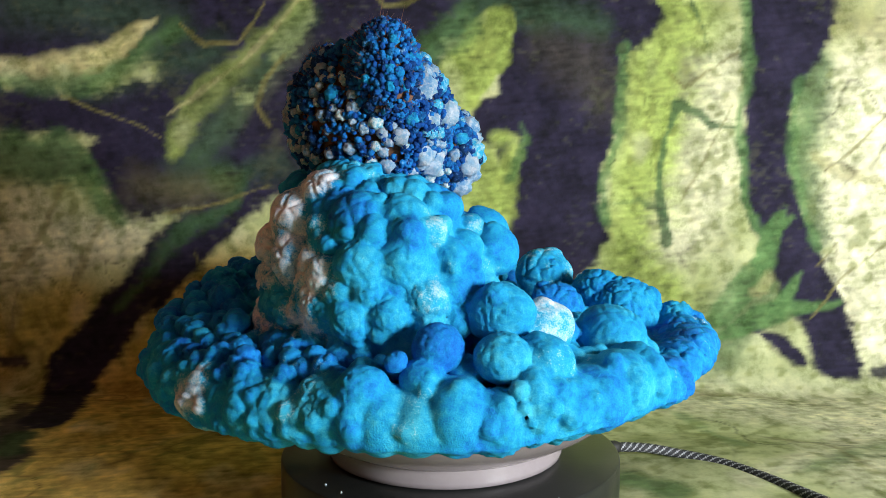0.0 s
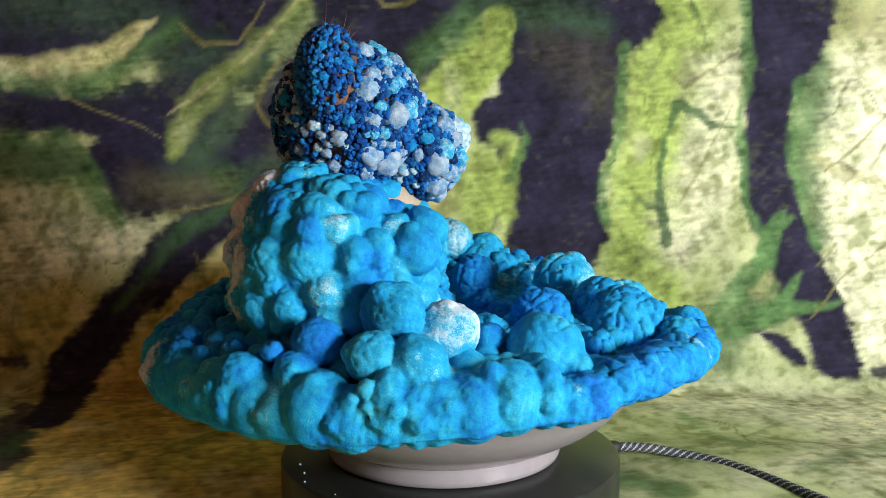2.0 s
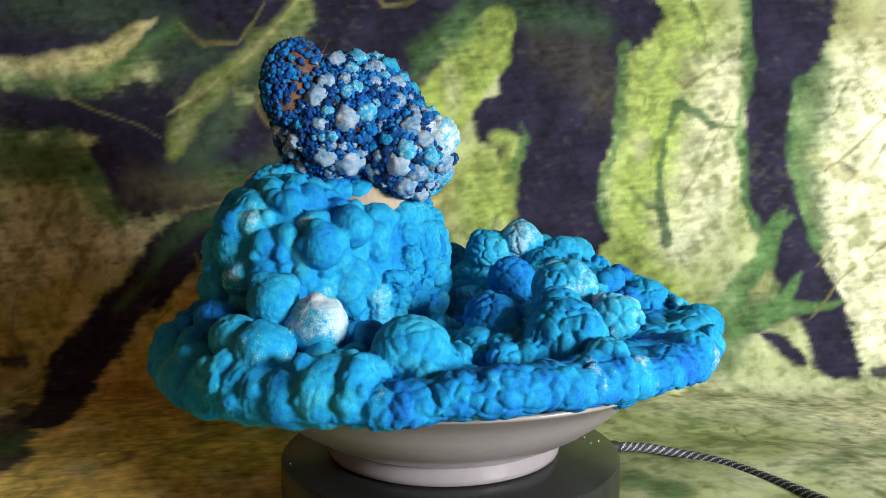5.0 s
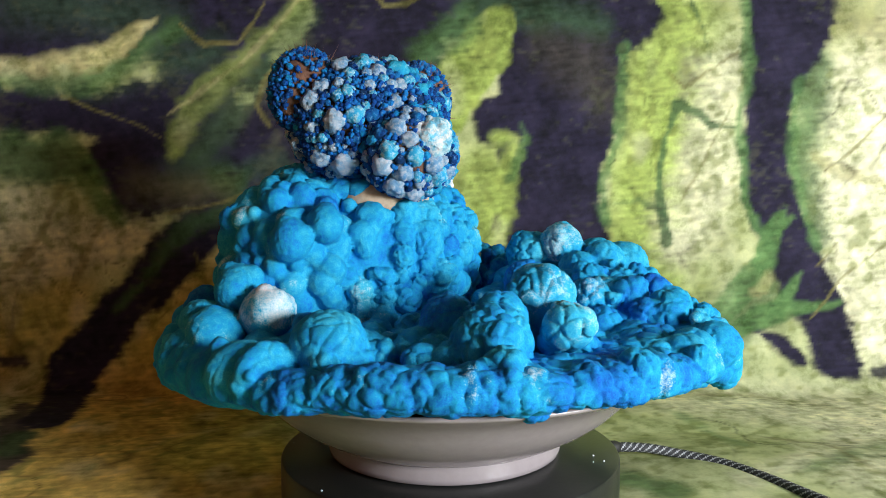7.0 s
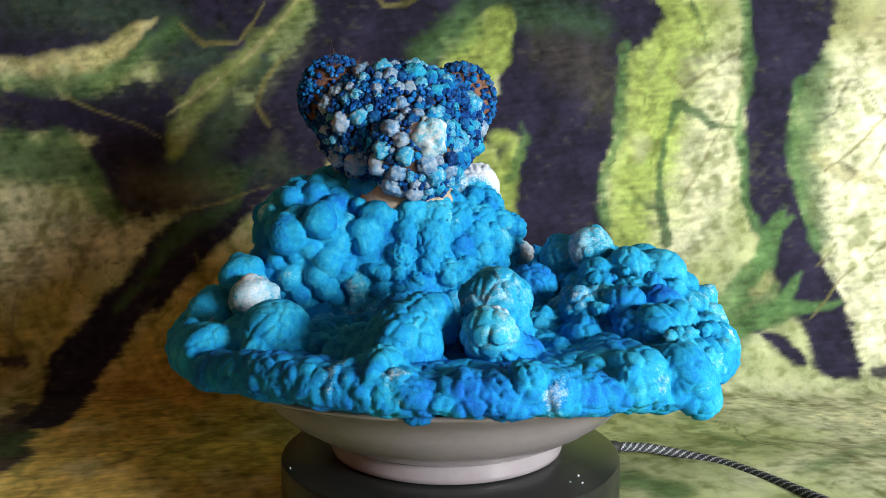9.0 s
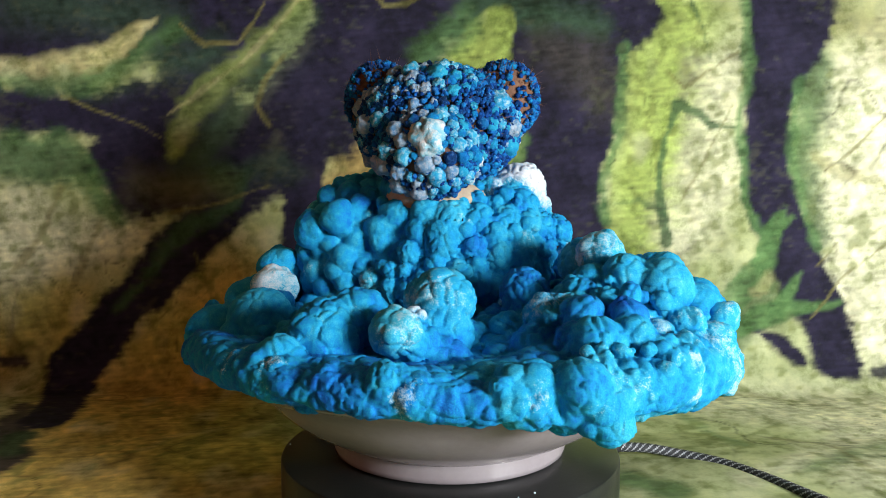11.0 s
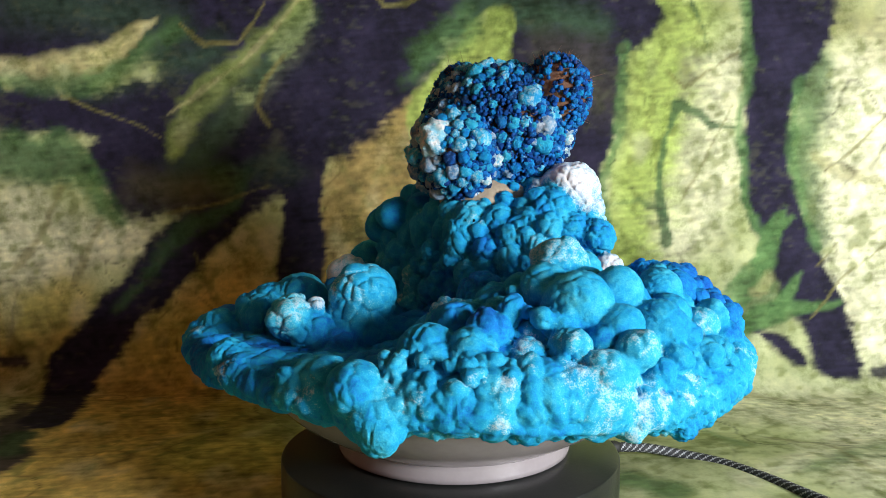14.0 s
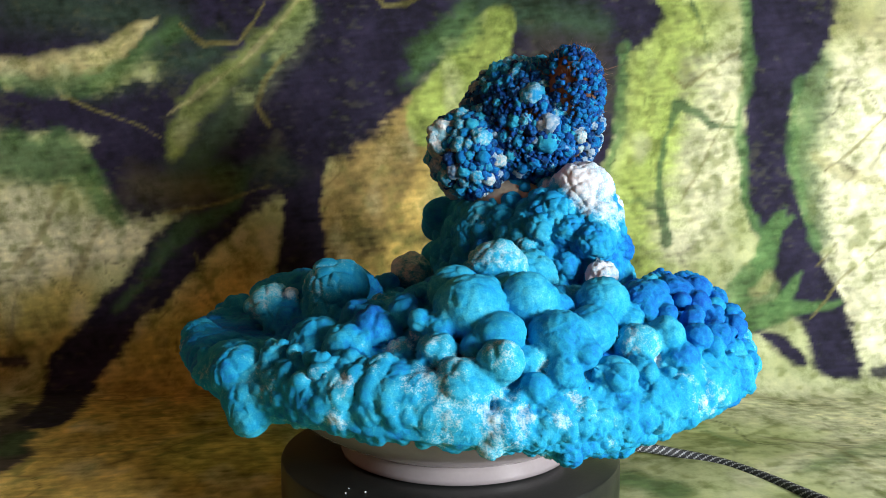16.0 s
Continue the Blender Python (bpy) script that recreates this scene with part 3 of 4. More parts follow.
def cable():
    ctrl = [Vector(c) for c in ((0.050, 0.046, 0.0095), (0.075, 0.060, 0.0105), (0.098, 0.0675, 0.0085), (0.118, 0.0675, 0.0052), (0.136, 0.058, 0.0040),
                                (0.150, 0.040, 0.0036), (0.162, 0.018, 0.0036), (0.176, -0.012, 0.0036), (0.200, -0.075, 0.0036), (0.235, -0.20, 0.0036))]
    pts = []
    for i in range(len(ctrl) - 1):
        p0, p1, p2, p3 = ctrl[max(i - 1, 0)], ctrl[i], ctrl[i + 1], ctrl[min(i + 2, len(ctrl) - 1)]
        n = max(4, int((p2 - p1).length / 0.0009))
        for k in range(n):
            t = k / n
            pts.append(0.5 * ((2 * p1) + (p2 - p0) * t + (2 * p0 - 5 * p1 + 4 * p2 - p3) * t * t + (3 * p1 - p0 - 3 * p2 + p3) * t ** 3))
    m, verts, faces, light = 16, [], [], []
    for i, p in enumerate(pts):
        d = (pts[min(i + 1, len(pts) - 1)] - pts[max(i - 1, 0)]).normalized()
        s = d.cross(Vector((0, 0, 1))).normalized()
        u = s.cross(d)
        for j in range(m):
            a = 2 * math.pi * (j + 0.5 * (i % 2)) / m
            r = 0.00235 + (0.00016 if (i + j) % 2 else -0.0001)
            verts.append(p + s * (r * math.cos(a)) + u * (r * math.sin(a)))
    for i in range(len(pts) - 1):
        for j in range(m):
            k = (j + 1) % m
            faces.append((i * m + j, i * m + k, (i + 1) * m + k, (i + 1) * m + j))
            light.append(1 if (i % 4 < 2) == (j % 4 < 2) and (i + j) % 2 == 0 else 0)
    me = mesh_of("cord", verts, faces, BRAID_DARK)
    me.materials.append(BRAID_LIGHT)
    me.polygons.foreach_set("material_index", light)
    thing = tagged(empty("power_cable"), "dark grey braided power cable running over the cloth", "cable")
    part_mesh("cord", me, thing)
    v, fc = lathe([(0.0, 0.0), (0.0029, 0.0), (0.0033, 0.0006), (0.0033, 0.010), (0.0027, 0.012), (0.0, 0.012)], 24)
    k = min(range(len(pts)), key=lambda i: abs(pts[i].x - 0.0835))
    aim = (pts[k + 6] - pts[k - 6]).to_track_quat("Z", "Y").to_matrix().to_4x4()
    part_mesh("strain_relief", mesh_of("strain_relief", v, fc, RUBBER), thing, "black rubber sleeve", Matrix.Translation(pts[k]) @ aim @ pose(0, 0, -0.009))


cable()

# ---- bowl ----
bowl = tagged(empty("bowl"), "white glazed ceramic soup bowl overgrown with blue crystals", "bowl")
OFFX, OFFY = -0.0023, -0.0020
dish_profile = [(0.0, 0.0392), (0.0470, 0.0392), (0.0500, 0.0402), (0.0560, 0.0432), (0.0640, 0.0478), (0.0710, 0.0530), (0.0765, 0.0585), (0.0800, 0.0625),
                (0.0850, 0.0660), (0.0890, 0.0685), (0.0930, 0.0703), (0.0950, 0.0712), (0.0960, 0.0722), (0.0950, 0.0730), (0.0920, 0.0722), (0.0880, 0.0700),
                (0.0820, 0.0670), (0.0760, 0.0625), (0.0680, 0.0550), (0.0560, 0.0475), (0.0420, 0.0430), (0.0, 0.0420)]
foot_profile = [(0.0405, 0.0400), (0.0402, 0.0335), (0.0425, 0.0324), (0.0445, 0.0320), (0.0470, 0.0322), (0.0490, 0.0332), (0.0494, 0.0352), (0.0488, 0.0378), (0.0489, 0.0399)]
v, fc = lathe(dish_profile, 128)
dish = part_mesh("dish", mesh_of("dish", [(a + OFFX, b + OFFY, c) for a, b, c in v], fc, CERAMIC), bowl)
v, fc = lathe(foot_profile, 128)
part_mesh("foot_ring", mesh_of("foot_ring", [(a + OFFX, b + OFFY, c) for a, b, c in v], fc, CERAMIC), dish)

# ---- crystal growth ----
U = 0.345


def at_azimuth(knots, deg):
    a = [k[0] for k in knots] + [knots[0][0] + 360]
    b = [k[1] for k in knots] + [knots[0][1]]
    return np.interp((np.asarray(deg) - a[0]) % 360 + a[0], a, b)


# outer radius and lowest edge of the crust by azimuth, in metres
REACH = [(-172, 0.124), (-141, 0.124), (-103, 0.121), (-78, 0.119), (-35, 0.108), (0, 0.109), (20, 0.109), (39, 0.109), (77, 0.116), (101, 0.117), (124, 0.119), (145, 0.122)]
DROOP = [(-175, 0.0665), (-126, 0.0658), (-105, 0.0670), (-86, 0.0662), (-65, 0.0690), (-50, 0.0715), (-35, 0.0738), (-15, 0.0760), (3, 0.0758), (20, 0.0752), (35, 0.0737),
         (47, 0.0722), (57, 0.0690), (75, 0.0718), (85, 0.0697), (97, 0.0682), (108, 0.0655), (118, 0.0630), (128, 0.0640), (141, 0.0672), (165, 0.0668)]



def hills(a, q):
    """The two swellings of the crust, by azimuth and share of the radius."""
    one = 0.024 * np.exp(-((a - 103) / 36) ** 2 - ((q - 0.62) / 0.25) ** 2)
    two = 0.017 * np.exp(-(((a - 165 + 180) % 360 - 180) / 34) ** 2 - ((q - 0.74) / 0.18) ** 2)
    return one + two


growth = tagged(empty("crystal_growth"), "bright blue bubbly crystal crust spilling over the bowl's rim", "crystal growth")

# the bear's own axes: it looks along FACE
FACE = radians(29)


def bear(f, l, z):
    """Forward, left and height of the bear, in crust units, to metres on the platter."""
    return ((f * math.cos(FACE) - l * math.sin(FACE)) * U, (f * math.sin(FACE) + l * math.cos(FACE)) * U, z * U + 0.0803)


def bear_turn(sx, sy, sz):
    return Matrix.Rotation(FACE, 4, "Z") @ Matrix.Diagonal((sx * U, sy * U, sz * U, 1))


BODY = [(-0.12, -0.03, 0.055, 0.108, 0.135, 0.147), (-0.135, -0.142, 0.085, 0.095, 0.080, 0.105), (-0.120, 0.060, 0.085, 0.080, 0.062, 0.095),
        (-0.165, -0.095, 0.155, 0.055, 0.055, 0.052), (-0.145, 0.045, 0.150, 0.050, 0.050, 0.050), (-0.195, -0.075, 0.085, 0.052, 0.085, 0.100)]
HEAD = [(-0.120, -0.030, 0.258, 0.084, 0.108, 0.082), (-0.040, -0.030, 0.222, 0.048, 0.060, 0.054)]
EARS = [(-0.140, -0.113, 0.296, 0.034, 0.046, 0.052), (-0.130, 0.058, 0.295, 0.034, 0.046, 0.050)]


def plush_bear():
    verts, faces = [], []
    d, fc = ico(4)
    shapes = [(f, l, z, a * 0.72, b * 0.72, c * 0.72) for f, l, z, a, b, c in BODY]
    shapes += [(f, l, z, a * 0.92, b * 0.92, c * 0.92) for f, l, z, a, b, c in HEAD + EARS]
    shapes += [(-0.098, -0.03, 0.164, 0.058, 0.068, 0.034), (0.02, -0.10, -0.01, 0.08, 0.04, 0.03), (0.02, 0.06, -0.01, 0.08, 0.04, 0.03)]
    for f, l, z, a, b, c in shapes:
        k = len(verts)
        p = d * (1 + 0.02 * ripple(d, 5.0) + 0.015 * ripple(d, 19.0))[:, None]
        m = Matrix.Translation(bear(f, l, z)) @ bear_turn(a, b, c)
        verts += [m @ Vector(q) for q in p]
        faces += [tuple(i + k for i in t) for t in fc]
    # loose fibres on ears and crown
    for f, l, z, a, b, c in EARS + HEAD[:1]:
        for _ in range(420):
            q = rng.normal(size=3)
            q /= np.linalg.norm(q)
            if q[2] < 0.1 and rng.uniform() < 0.7:
                continue
            m = Matrix.Translation(bear(f, l, z)) @ bear_turn(a, b, c)
            root = m @ Vector(q * 0.95)
            out = (m @ Vector(q * 1.1) - root).normalized()
            tip = root + (out + Vector(rng.normal(size=3) * 0.35)).normalized() * rng.uniform(0.002, 0.006) * (1.9 if rng.uniform() < 0.05 else 1.0)
            side = out.cross(Vector(rng.normal(size=3))).normalized() * 0.00016
            other = out.cross(side).normalized() * 0.00016
            k = len(verts)
            verts += [root + side, root - side * 0.5 + other, root - side * 0.5 - other, tip]
            faces += [(k, k + 1, k + 3), (k + 1, k + 2, k + 3), (k + 2, k, k + 3)]
    me = mesh_of("teddy_bear", verts, faces, PLUSH)
    me.materials.append(TAN)
    first = (len(BODY) + len(HEAD) + len(EARS)) * len(fc)
    for p in me.polygons[first:first + len(fc)]:
        p.material_index = 1
    return tagged(new("teddy_bear", me), "brown plush toy bear seated in the bowl under crystals", "toy bear")


toy = plush_bear()

# ---- the growth as one solid: crust, coat and bulbs flow into each other ----
STEP = 0.00078
GRID_LO = np.array([-0.139, -0.139, 0.046])
GRID_N = (357, 357, 152)
AXES = [GRID_LO[i] + STEP * np.arange(GRID_N[i]) for i in range(3)]
FIELD = np.full(GRID_N, 0.05, np.float32)
TONE = np.full(GRID_N, 0.35, np.float32)
FROST = np.zeros(GRID_N, np.float32)
OWNER = np.zeros(GRID_N, np.int16)
PIECES = ["crust", "body_coat"]
SKIN_TONE = {"c": (0.62, 0.06), "b": (0.42, 0.0), "k": (0.34, 0.08), "p": (0.75, 0.30), "w": (0.80, 0.66), "f": (0.85, 0.42), "h": (0.70, 0.80)}
placed = []


def grow(x, y, z, rx, ry, rz, turn, blend, tone, frost, owner, bleed=0.0032):
    """Melts one ellipsoid, turned about the upright axis, into the solid."""
    pad = 0.005
    reach = max(rx, ry)
    s = []
    for axis, (c, r) in enumerate(((x, reach), (y, reach), (z, rz))):
        lo = int((c - r - pad - GRID_LO[axis]) / STEP)
        hi = int((c + r + pad - GRID_LO[axis]) / STEP) + 2
        s.append(slice(max(lo, 0), max(min(hi, GRID_N[axis]), 0)))
    s = tuple(s)
    gx, gy, gz = AXES[0][s[0]][:, None, None] - x, AXES[1][s[1]][None, :, None] - y, AXES[2][s[2]][None, None, :] - z
    co, si = math.cos(turn), math.sin(turn)
    u, v, w = (gx * co + gy * si) / rx, (gy * co - gx * si) / ry, gz / rz
    k0 = np.sqrt(u * u + v * v + w * w)
    k1 = np.sqrt((u / rx) ** 2 + (v / ry) ** 2 + (w / rz) ** 2) + 1e-6
    d = (k0 * (k0 - 1.0) / k1).astype(np.float32)
    old = FIELD[s]
    h = np.clip(0.5 + 0.5 * (old - d) / blend, 0, 1)
    hc = np.clip(0.5 + 0.5 * (old - d) / bleed, 0, 1)
    OWNER[s] = np.where(d < old, owner, OWNER[s])
    TONE[s] += (tone - TONE[s]) * hc
    FROST[s] += (frost - FROST[s]) * hc
    FIELD[s] = old * (1 - h) + d * h - blend * h * (1 - h)


def swell(name, x, y, z, r, skin, lobes=0, flat=1.0, stretch=0.14, blend=0.0008):
    """One bulb, with smaller lobes standing out of it where it is knobbly."""
    if name not in ("crust", "body_coat"):
        PIECES.append(name)
        owner = len(PIECES) - 1
    else:
        owner = PIECES.index(name)
    tone, frost = SKIN_TONE[skin]
    tone += rng.uniform(-0.10, 0.10)
    frost += rng.uniform(-0.06, 0.08)
    sx, sy = 1 + rng.uniform(-stretch, stretch), 1 + rng.uniform(-stretch, stretch)
    shrink = 0.90 if lobes else 1.0
    grow(x, y, z, r * sx * shrink, r * sy * shrink, r * flat * shrink, rng.uniform(0, 3.1), blend, tone, frost, owner)
    for _ in range(lobes):
        q = rng.normal(size=3)
        q /= np.linalg.norm(q)
        b = rng.uniform(0.26, 0.50) * r
        o = (r - b) * rng.uniform(0.95, 1.08)
        grow(x + q[0] * o * sx, y + q[1] * o * sy, z + q[2] * o * flat, b, b, b, 0, 0.0007, tone + rng.uniform(-0.08, 0.08), frost + rng.uniform(-0.05, 0.1), owner)


def base_solid():
    """The crust lying in the bowl and over its rim, before any bulb grows on it."""
    X, Y = np.meshgrid(AXES[0], AXES[1], indexing="ij")
    rho, az = np.hypot(X, Y), np.degrees(np.arctan2(Y, X))
    R, low = at_azimuth(REACH, az) - 0.0036, at_azimuth(DROOP, az)
    q = rho / R
    top = 0.0860 + 0.003 * np.sin(np.radians(az * 2 + 40)) + hills(az, q)
    top -= 0.006 * np.exp(-((az - 30) / 42) ** 2 - ((q - 0.60) / 0.2) ** 2)
    edge = np.clip((q - 0.80) / 0.20, 0, 1)
    rim = top - (top - low) * 0.72 * (1 - np.sqrt(np.maximum(0, 1 - edge ** 2.2)))
    P = np.stack([X.ravel(), Y.ravel(), 0 * X.ravel()], 1)
    rim += (0.0011 * ripple(P, 110.0) + 0.0008 * ripple(P, 260.0)).reshape(X.shape)
    bottom = low + 0.0035
    z = AXES[2][None, None, :]
    d = np.maximum((z - rim[:, :, None]) * 0.75, (bottom[:, :, None] - z) * 0.85)
    FIELD[:] = np.maximum(d, (rho - R)[:, :, None])
    TONE[:] = np.clip(0.34 + 0.16 * ripple(P, 60.0), 0.05, 0.8).reshape(X.shape)[:, :, None]


base_solid()
for f, l, z, a, b, c in BODY:
    x, y, h = bear(f, l, z)
    grow(x, y, h, a * U * 0.93, b * U * 0.93, c * U * 0.93, FACE, 0.004, 0.5, 0.05, 1, 0.006)

# ---- large bulbs, one by one: x, y, z and radius in centimetres, skin and lobes ----
BULBS_A = [(4.25, 2.55, 10.3, 1.32, "p", 5), (5.6, -5.5, 9.0, 1.3, "c", 0), (2.9, -7.5, 9.75, 1.05, "f", 12), (2.75, -9.4, 9.1, 1.05, "c", 3), (-0.45, -9.9, 9.6, 0.75, "b", 0),
           (-2.7, -10.8, 8.6, 0.75, "b", 0), (-0.9, -10.5, 8.8, 0.7, "b", 2), (1.5, -9.9, 9.3, 0.95, "c", 3), (1.5, -8.6, 10.45, 1.12, "c", 5), (-1.3, -8.8, 13.0, 0.65, "b", 0)]
BULBS_B = [(-2.1, -8.0, 11.7, 1.1, "c", 4), (4.3, -1.0, 9.3, 1.3, "b", 6), (7.3, -0.2, 9.2, 1.5, "c", 4), (-2.33, 5.75, 11.57, 1.1, "p", 5), (6.95, 2.7, 9.6, 0.95, "p", 5),
           (6.2, 0.4, 9.8, 1.1, "c", 3), (-0.9, 6.1, 10.6, 0.95, "c", 3), (-1.7, 8.55, 10.6, 1.3, "c", 5), (0.96, -5.16, 11.17, 0.6, "c", 0), (-0.5, -2.0, 12.3, 0.7, "c", 0)]
BULBS_C = [(5.8, 9.0, 8.4, 1.0, "c", 3), (5.3, 9.35, 7.75, 0.98, "c", 6), (6.05, 2.8, 10.0, 0.36, "w", 0), (-0.2, 3.5, 10.1, 1.05, "b", 0), (-0.5, 8.2, 9.75, 0.82, "p", 2),
           (-2.8, 10.5, 9.4, 0.75, "p", 4), (1.2, -5.3, 12.9, 0.9, "c", 7), (-0.8, -1.0, 12.3, 0.8, "c", 0), (-5.4, 0.2, 14.2, 1.2, "w", 6), (-5.8, 0.4, 13.2, 1.15, "w", 5)]
BULBS_D = [(-5.3, 9.4, 9.5, 0.55, "c", 0), (-2.7, 9.5, 10.05, 0.8, "c", 3), (-6.1, 2.3, 11.0, 0.6, "w", 3), (1.9, 1.8, 8.6, 0.9, "b", 0), (0.4, 9.2, 9.1, 0.8, "p", 4), (-2.1, 10.5, 8.8, 0.7, "c", 2),
           (-7.4, 5.3, 10.3, 0.95, "b", 8), (5.4, 3.6, 8.4, 0.95, "b", 0), (-9.2, 1.8, 10.5, 0.7, "k", 8), (-7.9, 6.9, 9.6, 0.7, "c", 6)]
BULBS_E = [(-3.3, -5.9, 14.6, 0.7, "p", 0), (-4.7, -6.6, 12.3, 0.7, "w", 3), (-4.5, -5.3, 14.1, 0.7, "p", 0), (1.5, -6.6, 12.3, 1.0, "c", 6), (0.2, -3.7, 12.4, 0.65, "c", 0),
           (-5.8, 1.7, 12.2, 0.85, "c", 5), (9.3, -0.3, 8.7, 1.0, "c", 3), (9.2, 4.2, 8.6, 0.75, "c", 2), (-3.5, 8.0, 10.9, 1.0, "c", 4), (-5.9, 6.6, 10.6, 1.0, "c", 5),
           (-8.6, 3.6, 10.4, 0.8, "k", 8), (-9.6, 0.0, 10.2, 0.75, "k", 8), (-8.9, -2.2, 9.8, 0.8, "k", 8), (3.9, -6.1, 9.4, 0.6, "k", 5), (0.6, 7.4, 10.0, 0.9, "c", 3)]
for x, y, z, r, skin, lobes in BULBS_A + BULBS_B + BULBS_C + BULBS_D + BULBS_E:
    swell("nodule", x / 100, y / 100, z / 100, r / 100, skin, lobes, 0.95)
    placed.append((x / 100, y / 100, z / 100, r / 100))


def clear_of(x, y, z, r, gap, start=0):
    return all((x - a) ** 2 + (y - b) ** 2 + (z - c) ** 2 > (gap * (r + s)) ** 2 for a, b, c, s in placed[start:])


def pick(options):
    names, weights = zip(*options)
    return names[int(rng.choice(len(names), p=np.array(weights) / sum(weights)))]


# ribbed, half-merged swellings that make the rolled rim
a = -180.0
while a < 179:
    thin = -48 < a < 42
    w = rng.uniform(0.0058, 0.0115) * (0.62 if thin else 1.0)
    R, lowz = float(at_azimuth(REACH, a)), float(at_azimuth(DROOP, a))
    skin = pick([("c", 9), ("b", 0.8), ("p", 1.2 + (2 if a > 90 else 0)), ("w", 0.9 if 95 < a < 165 else 2.5 if -150 < a < -116 else 0.0)])
    tall = rng.uniform(0.0098, 0.0125) * (0.62 if thin else 1.0)
    deep = rng.uniform(0.010, 0.014) * (0.8 if thin else 1.0)
    rr = R - 0.0012 - deep * 0.98 - rng.uniform(0, 0.0012)
    PIECES.append("rim_nodule")
    tone, frost = SKIN_TONE[skin]
    tone += rng.uniform(-0.14, 0.10) - (0.16 if thin else 0.0)
    x, y, z = rr * math.cos(radians(a)), rr * math.sin(radians(a)), lowz + tall * rng.uniform(0.84, 1.0)
    grow(x, y, z, deep, w, tall, radians(a), 0.0026 if thin else 0.0014, tone, frost * 0.75, len(PIECES) - 1)
    placed.append((x, y, z, w))
    knobs = 16 if 95 < a < 165 else 7 if thin else 4
    for _ in range(knobs):
        b = rng.uniform(0.0014, 0.0026 if thin else 0.0040)
        e = rng.uniform(-0.5, 1.25)
        out = deep * 0.80 * math.cos(e)
        s = radians(a) + rng.uniform(-0.9, 0.9) * w / R
        grow((rr + out) * math.cos(s), (rr + out) * math.sin(s), z + tall * 0.80 * math.sin(e), b, b, b, 0, 0.0009, tone + rng.uniform(-0.12, 0.12), frost + rng.uniform(-0.05, 0.15), len(PIECES) - 1)
    a += math.degrees(w * 1.2 / R)

# bulbs strewn over the crust
tries = strewn = 0
while tries < 2600 and strewn < 150:
    tries += 1
    a, q = rng.uniform(-180, 180), math.sqrt(rng.uniform(0.06, 0.90))
    R = float(at_azimuth(REACH, a)) * q
    if a > 140 or a < -98:
        continue
    r = rng.uniform(0.0048, 0.0108) * (1.15 if 70 < a < 140 else 1.0)
    x, y, z = R * math.cos(radians(a)), R * math.sin(radians(a)), 0.0862 + float(hills(a, q)) - r * 0.05 - 0.014 * max(0.0, (q - 0.80) / 0.2) ** 2
    pool = -5 < a < 65 and 0.42 < q < 0.86
    if q > (0.93 if 55 < a < 165 else 0.84) or (pool and rng.uniform() < 0.8):
        continue
    if pool:
        z, r = z - 0.005, r * 0.8
    if -35 < a < 38 and q > 0.72:
        z, r = z - 0.006, r * 0.8
    if clear_of(x, y, z, r, 0.60):
        placed.append((x, y, z, r))
        strewn += 1
        skin = "b" if pool else pick([("c", 7), ("b", 2), ("p", 1.2)])
        swell("nodule", x, y, z, r, skin, int(rng.choice([0, 3, 5, 8])), 0.9)


# small dark knobbly bulbs crowded behind the bear
for _ in range(900):
    a, q = 140 + rng.uniform(0, 122), rng.uniform(0.50, 0.93)
    a = (a + 180) % 360 - 180
    R, r = float(at_azimuth(REACH, a)) * q, rng.uniform(0.0030, 0.0056)
    x, y, z = R * math.cos(radians(a)), R * math.sin(radians(a)), 0.0885 + float(hills(a, q)) + r * 0.25 - 0.010 * max(0.0, (q - 0.80) / 0.2) ** 2
    if clear_of(x, y, z, r, 0.72):
        placed.append((x, y, z, r))
        swell("nodule", x, y, z, r, pick([("b", 4), ("k", 4), ("c", 2)]), int(rng.choice([0, 5, 8])), 1.0, 0.1, 0.0005)


def inside(p, shapes, k, skip):
    for i, (f, l, z, a, b, c) in enumerate(shapes):
        if i != skip:
            o = bear(f, l, z)
            d = Matrix.Rotation(-FACE, 3, "Z") @ (Vector(p) - Vector(o))
            if (d.x / (a * U)) ** 2 + (d.y / (b * U)) ** 2 + (d.z / (c * U)) ** 2 < k:
                return True
    return False


def coat(shapes, count, lo, hi, gap, name, skins, make, inset, floor_z, start):
    """Bulbs over the bear's rounded forms, the larger ones first."""
    for n in range(count):
        i = int(rng.integers(len(shapes)))
        f, l, z, a, b, c = shapes[i]
        q = rng.normal(size=3)
        q /= np.linalg.norm(q)
        r = (hi - (hi - lo) * (n / count) ** 0.45) * (0.66 if name == "body_nodule" and q[0] > 0.1 else 1.0)
        p = Matrix.Translation(bear(f, l, z)) @ bear_turn(a, b, c) @ Vector(q)
        if p.z < floor_z or inside(p, shapes, 0.92, i):
            continue
        o = Vector(bear(f, l, z))
        p -= (p - o).normalized() * r * (inset + (0.16 if r > 0.0072 else 0.0))
        if not clear_of(p.x, p.y, p.z, r, gap, start):
            continue
        skin = skins(p, q, i)
        if skin is None:
            continue
        placed.append((p.x, p.y, p.z, r))
        make(name, p.x, p.y, p.z, r, skin)


def body_skin(p, q, i):
    if i == 4 and q[1] > -0.2 and rng.uniform() < 0.75:
        return "w"
    back = p.x < -0.038 and p.y < -0.025
    if back and rng.uniform() < 0.75:
        return "w"
    return pick([("c", 8), ("b", 2), ("p", 2.0)])


